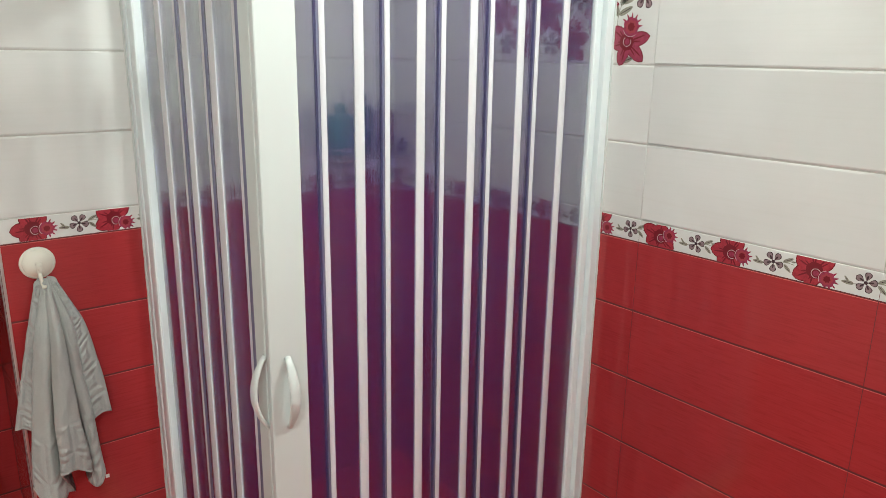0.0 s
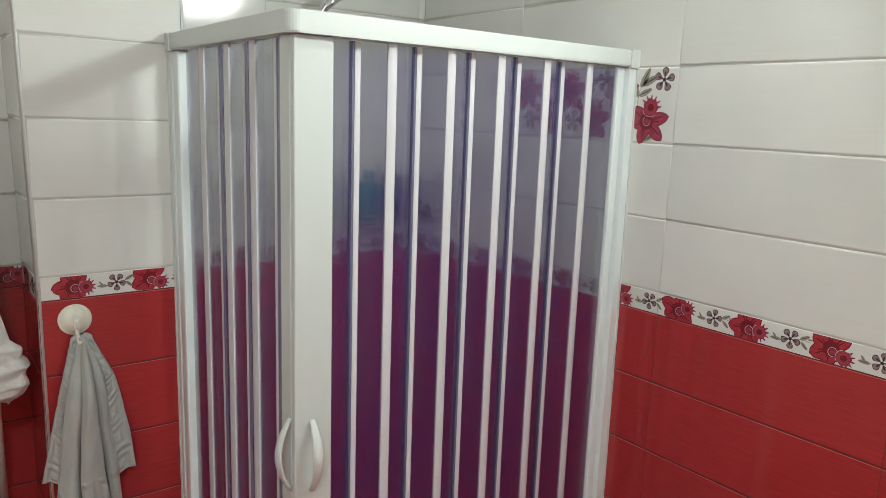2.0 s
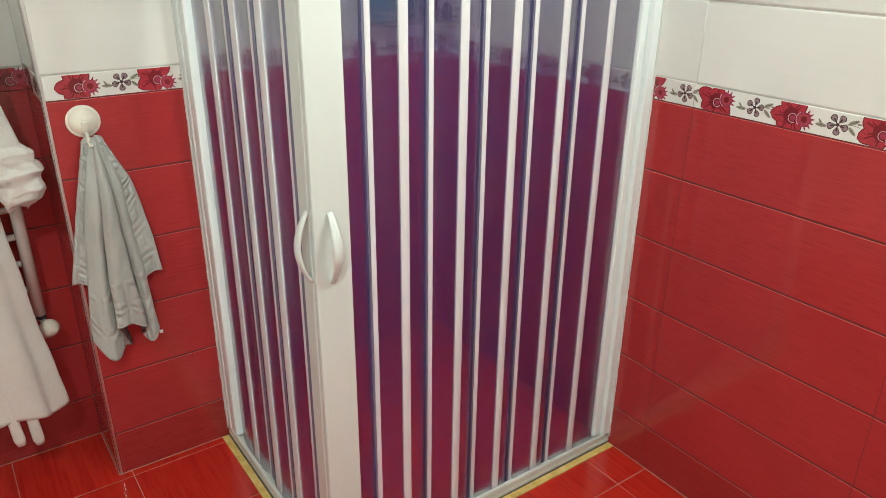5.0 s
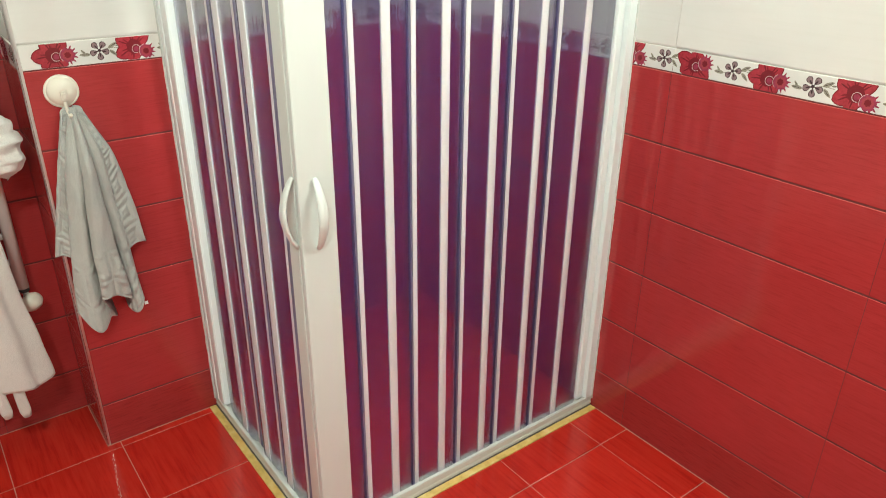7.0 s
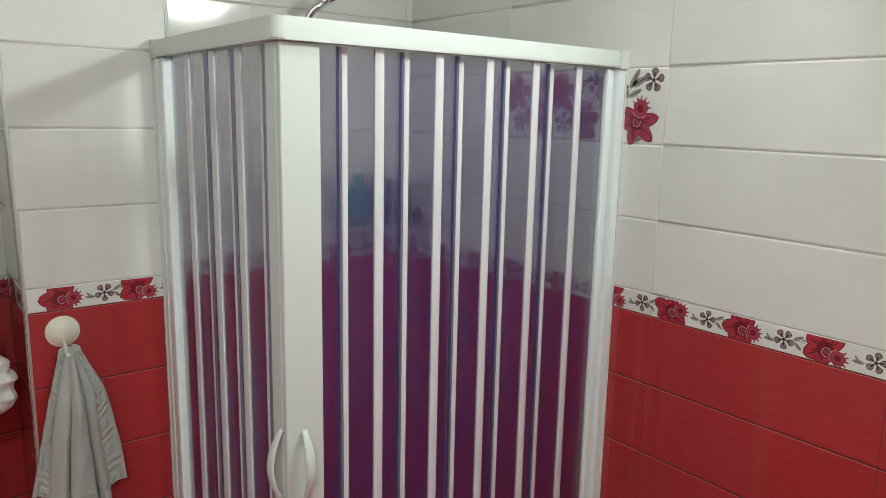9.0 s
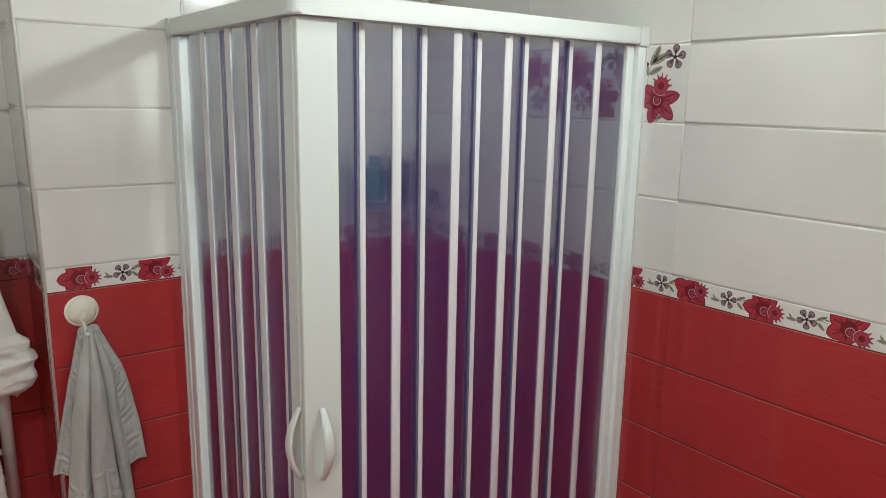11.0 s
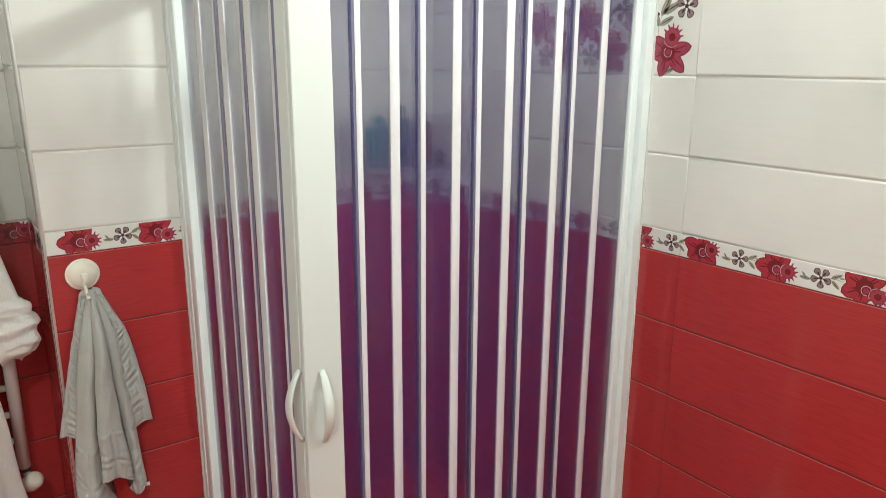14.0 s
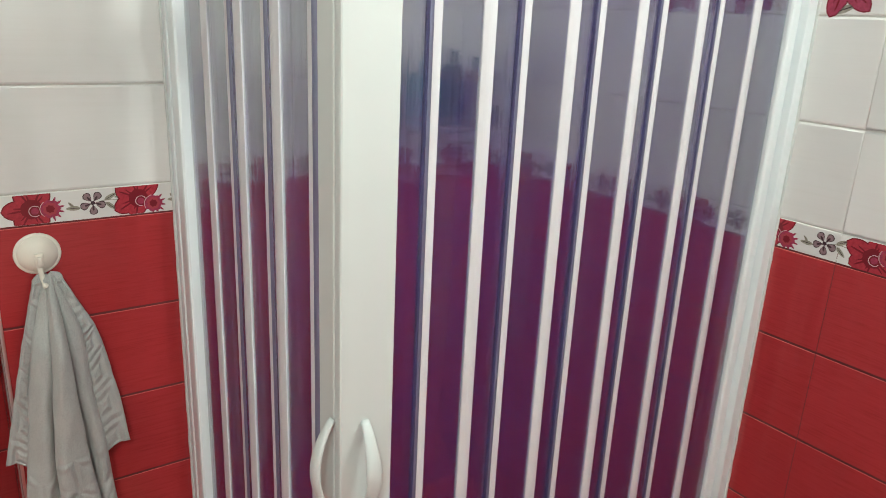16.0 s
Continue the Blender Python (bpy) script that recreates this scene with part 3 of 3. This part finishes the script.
rpart("valve_knob", lathe(bmesh.new(), [(0.010, -0.026), (0.021, -0.022), (0.0255, -0.008), (0.0255, 0.010), (0.020, 0.022), (0.008, 0.025)],
                          Matrix.Translation((-1.449, 0.155, 0.470)) @ pose(0, 0, 0, 50, 0, 40)), IVORY, "round ivory valve knob", True)

robe = empty("bathrobe", (-1.6, 0.08, 0.27), "white terry bathrobe with rolled cuff hanging on the radiator", "bathrobe")
RB = Matrix.Translation((1.6, -0.08, -0.27))


def cloth_tube(rows, sides, folds, wobble, seed):
    """Hanging cloth: rings given as (x, y, z, half width, half depth), with folds that deepen downwards."""
    bm, rings = bmesh.new(), []
    n = len(rows)
    for j, (x, y, z, w, d) in enumerate(rows):
        s, ring = j / (n - 1), []
        for k in range(sides):
            a = 2 * math.pi * k / sides
            f = 1 + wobble * (0.35 + 0.65 * s) * math.sin(folds * a + 1.7 * s + seed) + 0.5 * wobble * noise.noise(Vector((math.cos(a) * 2.2, math.sin(a) * 2.2 + seed, z * 9)))
            ring.append(bm.verts.new((x + w * f * math.cos(a), y + d * f * math.sin(a), z + 0.010 * math.sin(3 * a + seed) * s)))
        rings.append(ring)
    for p, q in zip(rings, rings[1:]):
        for k in range(sides):
            bm.faces.new((p[k], p[(k + 1) % sides], q[(k + 1) % sides], q[k]))
    bm.faces.new(rings[0]), bm.faces.new(rings[-1][::-1])
    bm.transform(RB)
    return bm


def smooth_rows(keys, n):
    return [tuple(interp(keys[0][2] + (keys[-1][2] - keys[0][2]) * -1 * 0 + t_, [(i / (len(keys) - 1) + keys[0][2], k[c]) for i, k in enumerate(keys)]) for c in range(5))
            for t_ in (j / (n - 1) for j in range(n))]


part("body", cloth_tube(smooth_rows([(-1.69, 0.08, 1.62, 0.10, 0.05), (-1.69, 0.08, 1.30, 0.15, 0.06), (-1.652, 0.07, 0.95, 0.132, 0.05), (-1.625, 0.07, 0.62, 0.128, 0.05),
                                     (-1.598, 0.07, 0.40, 0.128, 0.05), (-1.578, 0.07, 0.268, 0.118, 0.05)], 60), 96, 6, 0.10, 0.4), ROBE, robe, "", True)
part("sleeve", cloth_tube(smooth_rows([(-1.56, 0.07, 1.56, 0.075, 0.045), (-1.545, 0.065, 1.35, 0.075, 0.045), (-1.520, 0.055, 1.15, 0.068, 0.042), (-1.482, 0.05, 1.03, 0.058, 0.04), (-1.458, 0.05, 0.94, 0.052, 0.038)], 40), 64, 4, 0.08, 2.0), ROBE, robe, "", True)


def crumpled(rows, sides, seed):
    """A scrunched roll of cloth with many small irregular folds."""
    bm = cloth_tube(rows, sides, 5, 0.08, seed)
    bm.normal_update()
    moves = []
    for v in bm.verts:
        c = v.co
        h = 0.010 * noise.noise(Vector((c.x * 14 + seed, c.y * 14, c.z * 34))) + 0.004 * (1 - 2 * abs(noise.noise(Vector((c.x * 20 + c.z * 14, c.y * 20 + seed, c.z * 34))))) + 0.001 * noise.noise(Vector((c.x * 90, c.y * 90, c.z * 70 + seed)))
        moves.append(c + v.normal * h)
    for v, c in zip(bm.verts, moves):
        v.co = c
    return bm


part("cuff", crumpled(smooth_rows([(-1.470, 0.05, 1.046, 0.044, 0.034), (-1.455, 0.045, 1.026, 0.060, 0.042), (-1.450, 0.042, 1.000, 0.049, 0.036), (-1.443, 0.04, 0.978, 0.064, 0.046), (-1.442, 0.04, 0.950, 0.051, 0.037), (-1.446, 0.042, 0.926, 0.060, 0.043), (-1.456, 0.046, 0.898, 0.050, 0.038), (-1.464, 0.05, 0.884, 0.030, 0.026)], 60), 110, 5.0), ROBE, robe, "rolled scrunched cuff", True)
for x_, z_ in ((-1.545, 0.178), (-1.590, 0.192)):
    bm_ = tube(bmesh.new(), [(x_ - 0.012, 0.035, 0.42), (x_ - 0.006, 0.028, 0.33), (x_ - 0.004, 0.03, 0.27), (x_, 0.032, z_ + 0.02), (x_ + 0.002, 0.032, z_)], [0.012, 0.013, 0.014, 0.015, 0.010], 12, 0.45)
    bm_.transform(RB)
    part("belt_end", bm_, ROBE, robe, "", True)

# ---- inspection panel high on the side wall ----
panel = empty("inspection_panel", (0, -0.725, 2.119), "white inspection panel set on the white tiles", "panel")
part("frame", boxed((-0.003, -0.152, -0.102), (-0.0003, 0.152, 0.102), 0.001), RUBBER, panel, "thin dark edge gap")
part("door", boxed((-0.007, -0.149, -0.099), (-0.0031, 0.149, 0.099), 0.0015), PVC, panel)

# ---- ceiling lamps ----
def downlight(x, y, power, colour):
    ob = empty("ceiling_spot", (x, y, CEILING), "round recessed ceiling spot with chrome ring", "ceiling lamp", "ceiling spots")
    part("ring", lathe(bmesh.new(), [(0.045, -0.001), (0.052, -0.001), (0.052, -0.006), (0.045, -0.008)]), CHROME, ob)
    part("diffuser", lathe(bmesh.new(), [(0.040, -0.009), (0.044, -0.0085), (0.044, -0.002)]), GLOW, ob)
    lamp = bpy.data.lights.new("spot_light", "AREA")
    lamp.shape, lamp.size, lamp.energy, lamp.color = "DISK", 0.12, power, colour
    lo = new("spot_light", lamp)
    lo.location = (x, y, CEILING - 0.015)


for lx, ly, lp, lc in LAMPS:
    downlight(lx, ly, lp, lc)


def wall_lamp(x, y, z, power):
    """A bar lamp on the side wall, behind the camera."""
    ob = empty("wall_lamp", (0, y, z), "white bar lamp fixed to the tiled wall", "wall lamp")
    part("housing", boxed((x + 0.006, -0.39, -0.055), (-0.0005, 0.39, 0.055), 0.006), PVC, ob)
    part("diffuser", boxed((x, -0.37, -0.046), (x + 0.0058, 0.37, 0.046), 0.002), GLOW, ob)
    lamp = bpy.data.lights.new("bar_light", "AREA")
    lamp.shape, lamp.size, lamp.size_y, lamp.energy, lamp.color = "RECTANGLE", 0.74, 0.09, power, LIGHT
    lo = new("bar_light", lamp)
    lo.matrix_world = look((x - 0.012, y, z), (x - 1.0, y + 0.45, z - 0.25))


wall_lamp(*MIRROR_LAMP)

# ---- painted flowers on the tiles ----
PAINTS = (PETAL, PETAL_D, TRUMPET, OUTLINE, LEAF, MAUVE, DARK, ROSE)


def shape(bm, pts, layer, slot, clip=None):
    """A flat painted patch; local x right, z up, towards the viewer -y."""
    if clip:
        pts = [(x, max(-clip, min(clip, z))) for x, z in pts]
    f = bm.faces.new([bm.verts.new((x, -0.00025 * layer, z)) for x, z in pts])
    f.material_index = slot


def petal(bm, c, ang, length, width, layer, slot, clip=None, tip=0.75, start=0.0):
    ca, sa = math.cos(ang), math.sin(ang)
    bend = math.log(0.5) / math.log(tip - 0.12)  # where the petal is broadest
    prof = [(start, 0.10)] + [(q / 10, math.sin(math.pi * (q / 10) ** bend) ** 0.55) for q in range(1, 10)] + [(1.0, 0.03)]
    loop = [(s * length, h * width / 2) for s, h in prof] + [(s * length, -h * width / 2) for s, h in prof[::-1]]
    shape(bm, [(c[0] + u * ca - v * sa, c[1] + u * sa + v * ca) for u, v in loop], layer, slot, clip)


def disc(bm, c, r, layer, slot, n=18, frill=0.0, clip=None):
    shape(bm, [(c[0] + r * (1 + frill * math.cos(7 * a)) * math.cos(a), c[1] + r * (1 + frill * math.cos(7 * a)) * math.sin(a)) for a in (2 * math.pi * k / n for k in range(n))], layer, slot, clip)


def ring(bm, c, r0, r1, layer, slot, a0, a1, n=14, squash=1.0):
    for k in range(n):
        a, b = (a0 + (a1 - a0) * k / n, a0 + (a1 - a0) * (k + 1) / n)
        shape(bm, [(c[0] + r * math.cos(q), c[1] + squash * r * math.sin(q)) for r, q in ((r0, a), (r1, a), (r1, b), (r0, b))], layer, slot)


def big_flower(size, face, clip, angles, fat=1.0, mouth=1.0):
    """The red flower: petals, frilled trumpet, stamens and the pale line round its throat."""
    bm = bmesh.new()
    s, (dx, dz) = size, face
    c = (-0.35 * dx * s, -0.35 * dz * s)
    for i, (a, l) in enumerate(angles):
        petal(bm, c, radians(a), 0.0520 * l * s, 0.0395 * fat * s, 1, 1, clip, 0.6)
        petal(bm, c, radians(a), 0.0500 * l * s, 0.0350 * fat * s, 2 + 0.1 * i, 0, clip, 0.6)
        petal(bm, c, radians(a + 5), 0.042 * l * s, 0.0035 * s, 3, 1, clip)
        petal(bm, c, radians(a - 9), 0.032 * l * s, 0.0030 * s, 3, 1, clip)
    t = (dx * s, dz * s)
    out = math.atan2(dz, dx)
    for k in range(6):
        petal(bm, t, out + radians(-70 + 28 * k), 0.0255 * mouth * s, 0.0042 * s, 3.4, 2, clip)
    disc(bm, c, 0.019 * s, 3.3, 1, 22, 0.05, clip)
    disc(bm, t, 0.0172 * mouth * s, 4, 2, 36, 0.07, clip)
    disc(bm, t, 0.0125 * mouth * s, 4.5, 7, 28, 0.1, clip)
    disc(bm, t, 0.0075 * mouth * s, 5, 1, 14, 0.1, clip)
    q = (t[0] - 1.15 * dx * s, t[1] - 1.15 * dz * s - 0.004 * s)
    disc(bm, q, 0.0098 * s, 5, 1, 16, 0, clip)
    disc(bm, q, 0.0066 * s, 6, 2, 16, 0, clip)
    ring(bm, q, 0.0096 * s, 0.0109 * s, 6.2, 3, out + radians(50), out + radians(310))
    ring(bm, t, 0.0172 * mouth * s, (0.0172 * mouth + 0.0011) * s, 6.2, 3, out + math.pi - 0.95, out + math.pi + 0.95)
    return mesh_of("flower_print", bm, *PAINTS)


def small_flower(size, turn):
    bm = bmesh.new()
    for k in range(5):
        a = radians(turn + 72 * k)
        c = (0.003 * size * math.cos(a), 0.003 * size * math.sin(a))
        petal(bm, c, a, 0.0165 * size, 0.0125 * size, 1, 6, None, 0.8)
        petal(bm, c, a, 0.0155 * size, 0.0095 * size, 2, 5, None, 0.8)
        petal(bm, c, a, 0.010 * size, 0.003 * size, 3, 6)
    disc(bm, (0, 0), 0.0032 * size, 4, 6)
    return mesh_of("blossom_print", bm, *PAINTS)


def sprig(size, leaves, stem):
    """Leaves and a thin stem."""
    bm = bmesh.new()
    for x, z, a, l in leaves:
        petal(bm, (x * size, z * size), radians(a), l * size, l * 0.34 * size, 1, 4, None, 0.55)
        petal(bm, (x * size, z * size), radians(a), l * 0.9 * size, l * 0.05 * size, 2, 6)
    for (x0, z0), (x1, z1) in zip(stem, stem[1:]):
        d = Vector((x1 - x0, z1 - z0)).normalized() * 0.0007
        shape(bm, [(x0 * size - d.y, z0 * size + d.x), (x1 * size - d.y, z1 * size + d.x), (x1 * size + d.y, z1 * size - d.x), (x0 * size + d.y, z0 * size - d.x)], 0.8, 4)
    return mesh_of("leaf_print", bm, *PAINTS)


HALF = 0.0288
BIG = [big_flower(1.0, (0.021, 0.006), HALF, ((158, 1.1), (208, 0.9), (258, 0.8), (322, 1.05), (80, 0.8), (20, 0.6))),
       big_flower(1.0, (0.023, -0.002), HALF, ((182, 1.0), (235, 0.9), (295, 0.9), (58, 1.0), (112, 1.0), (0, 0.5))),
       big_flower(1.0, (0.021, -0.010), HALF, ((205, 1.0), (255, 0.8), (150, 0.95), (100, 0.9), (48, 1.1), (320, 0.6)))]
SMALL = [small_flower(1.2, 80), small_flower(1.25, 55)]
VINE = sprig(1.0, [(-0.023, -0.006, 178, 0.026), (-0.034, -0.004, 130, 0.015), (0.022, 0.006, 28, 0.026), (0.024, 0.001, -42, 0.024), (0.040, 0.010, 5, 0.012)],
            [(-0.048, -0.006), (-0.030, -0.008), (-0.012, -0.003), (0, 0), (0.018, 0.005), (0.034, 0.006), (0.048, 0.004)])
DECO_BIG = big_flower(1.15, (0.007, 0.024), None, ((140, 1.0), (190, 0.8), (252, 1.05), (318, 1.2), (12, 1.2)), 0.82, 1.2)
DECO_BIG.materials[0] = DECO_PETAL
DECO_SMALL = small_flower(1.65, 85)
DECO_VINE = sprig(1.0, [(-0.036, 0.020, 112, 0.050), (-0.030, 0.046, 62, 0.058), (-0.024, 0.052, 26, 0.056), (-0.034, 0.024, 24, 0.046), (-0.012, -0.094, 20, 0.038)],
                  [(-0.036, -0.02), (-0.037, 0.010), (-0.034, 0.030), (-0.027, 0.050), (-0.012, 0.062), (0.020, 0.066)])

# ---- tiles ----
TILES = {}


def tile_mesh(w, h, t, bevel, material, name):
    """A slab with softly rounded front edges; local x right, z up, the face at y = 0 towards -y."""
    key = (round(w, 4), round(h, 4), material.name)
    if key not in TILES:
        rings = [(0.0, t), (0.0, bevel * 0.6), (bevel * 0.5, bevel * 0.2), (bevel, 0.0)]
        vs, fs = [], []
        for i, y in rings:
            j = i * 0.3
            vs += [(-w / 2 + j, y, -h / 2 + i), (w / 2 - j, y, -h / 2 + i), (w / 2 - j, y, h / 2 - i), (-w / 2 + j, y, h / 2 - i)]
        for r in range(len(rings) - 1):
            for k in range(4):
                fs.append((4 * r + k, 4 * r + (k + 1) % 4, 4 * r + 4 + (k + 1) % 4, 4 * r + 4 + k))
        fs.append(tuple(4 * (len(rings) - 1) + k for k in range(4)))
        me = bpy.data.meshes.new(name)
        me.from_pydata(vs, [], fs)
        me.materials.append(material)
        for p in me.polygons:
            p.use_smooth = p.index < len(fs) - 1
        if material in (RED, PLINTH):  # the highlight along the upper edge is put in as a paler colour
            me.materials.append(EDGE_GLINT)
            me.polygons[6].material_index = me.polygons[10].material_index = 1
        TILES[key] = me
    return TILES[key]


ROWS_RED = [(0.0, 0.147), (0.147, 0.347), (0.347, 0.547), (0.547, 0.747), (0.747, 0.947), (0.947, 1.1405)]
ROW_BAND = (1.1405, 1.2005)
ROWS_WHITE = [(1.2005 + 0.1993 * k, min(CEILING, 1.3998 + 0.1993 * k)) for k in range(8) if 1.199 + 0.2 * k < CEILING - 0.01]


COURSES = (ROWS_RED, ROW_BAND, ROWS_WHITE)
PIER_COURSES = (ROWS_RED[:-1] + [(0.947, 1.1495)], (1.1495, 1.2110), [(1.2110 + 0.2009 * k, min(CEILING, 1.4119 + 0.2009 * k)) for k in range(7)])


def tiled(wall, place, cuts, flowers=(), deco=(), courses=COURSES):
    """Lays the courses of one wall face. place maps (along, height) to the pose of a tile; cuts are the joints along it."""
    g = 0.0008
    for n, (lo, hi) in enumerate(courses[0] + [courses[1]] + courses[2]):
        joints = cuts((lo + hi) / 2) if callable(cuts) else cuts
        for a, b in zip(joints, joints[1:]):
            band = (lo, hi) == courses[1]
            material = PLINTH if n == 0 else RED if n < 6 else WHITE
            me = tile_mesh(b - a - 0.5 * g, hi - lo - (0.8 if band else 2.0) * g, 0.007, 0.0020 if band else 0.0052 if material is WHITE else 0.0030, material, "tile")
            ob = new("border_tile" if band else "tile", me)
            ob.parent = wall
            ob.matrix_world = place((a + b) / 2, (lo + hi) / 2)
            prints = []
            if band:
                prints = [(BIG[i % 3], c - (a + b) / 2, 0.0) for i, c in enumerate(flowers) if a < c < b]
                for i, c in enumerate(flowers):
                    c2 = c + 0.0985
                    if a < c2 < b:
                        prints += [(SMALL[i % 2], c2 - (a + b) / 2, 0.002), (VINE, c2 - (a + b) / 2, 0.0)]
            if deco and abs(lo - 1.599) < 0.01:
                for i, c in enumerate(deco):
                    if a < c < b:
                        u = c - (a + b) / 2
                        prints += [(DECO_BIG, u, -0.034), (DECO_SMALL, u + 0.044, 0.066), (DECO_VINE, u, 0.0)] if i % 2 == 0 else [(DECO_BIG, u, 0.046), (DECO_SMALL, u + 0.02, -0.050)]
            for me2, u, v in prints:
                pr = new(me2.name.split(".")[0], me2)
                pr.parent = ob
                pr.matrix_world = place((a + b) / 2, (lo + hi) / 2) @ pose(u, -0.0002, v)


def steps(lo, hi, first, pitch):
    return [lo] + [first + pitch * k for k in range(-40, 40) if lo + 0.01 < first + pitch * k < hi - 0.01] + [hi]


EAST_FLOWERS = [0.752 + 0.1985 * k for k in range(-5, 12)]
tiled(wall_east, lambda u, z: pose(0, -u, z, 0, 0, -90), steps(-BACK, -SOUTH, 0.879, 0.596), EAST_FLOWERS, [0.793] + [0.690 - 0.092 * k for k in range(5)])
tiled(wall_north, lambda u, z: pose(u, BACK, z), steps(PIER_R, 0.0, -0.63, 0.602), [-0.90 + 0.1985 * k for k in range(5)])
tiled(wall_north, lambda u, z: pose(u, BACK, z), steps(WEST, PIER_L, -1.60, 0.602), [-1.395 - 0.1985 * k for k in range(5)])
tiled(wall_pier, lambda u, z: pose(u, 0, z), lambda z: [pier_left(z) + 0.008, PIER_R - 0.008], [-1.469, -1.2705, -1.079], courses=PIER_COURSES)
tiled(wall_pier, lambda u, z: pose(pier_left(z), -u, z, math.degrees(LEAN) if z > LEAN_FROM else 0, 0, -90), [-BACK, -0.008], [-0.16, 0.04], courses=PIER_COURSES)
tiled(wall_pier, lambda u, z: pose(PIER_R, u, z, 0, 0, 90), [0.008, BACK], [0.10], courses=PIER_COURSES)

fx = [-0.125 - 0.3005 * k for k in range(8)]
fy = [BACK] + [-0.028 - 0.2915 * k for k in range(11)]
for x1, x0 in zip([0.0] + fx, fx):
    for y1, y0 in zip(fy, fy[1:]):
        if x0 < WEST or y0 < SOUTH:
            continue
        me_ = tile_mesh(x1 - x0 - 0.0026, y1 - y0 - 0.0026, 0.006, 0.0016, FLOOR_RED, "tile")
        ob_ = new("tile", me_)
        ob_.parent = floor
        ob_.matrix_world = pose((x0 + x1) / 2, (y0 + y1) / 2, 0.0, -90, 0, 0)

# pale joint filler along the foot of the walls
for wall, lo, hi in ((wall_pier, (PIER_L - 0.003, -0.0035, 0.0), (CX - 0.034, -0.0004, 0.0022)),
                     (wall_east, (-0.0035, SOUTH, 0.0), (-0.0004, CY - 0.034, 0.0022)),
                     (wall_north, (WEST, BACK - 0.0035, 0.0), (PIER_L - 0.004, BACK - 0.0004, 0.0022)),
                     (wall_pier, (PIER_L - 0.0035, 0.0005, 0.0), (PIER_L - 0.0005, BACK - 0.004, 0.0022))):
    part("foot_joint", boxed(lo, hi, 0.0006, 1), GROUT_F, wall, "pale joint filler along the floor")

bm_ = bmesh.new()
rng_ = random.Random(5)
for k in range(46):
    t_ = k / 45 + rng_.uniform(-0.01, 0.01)
    x_, y_ = -1.362 - 0.034 * t_ + rng_.uniform(-0.0028, 0.0028), -0.050 - 0.21 * t_
    r_ = rng_.uniform(0.0008, 0.0022)
    lathe(bm_, [(r_, 0.0), (r_ * 0.9, 0.0004), (r_ * 0.4, 0.0006)], Matrix.Translation((x_, y_, 0.0002)) @ Matrix.Diagonal((0.7, 1.9, 1, 1)), 7)
tagged(part("grout_smear", bm_, GROUT_S, floor, "pale speckled smear of joint filler"), "pale speckled smear of joint filler", kind="stuff")
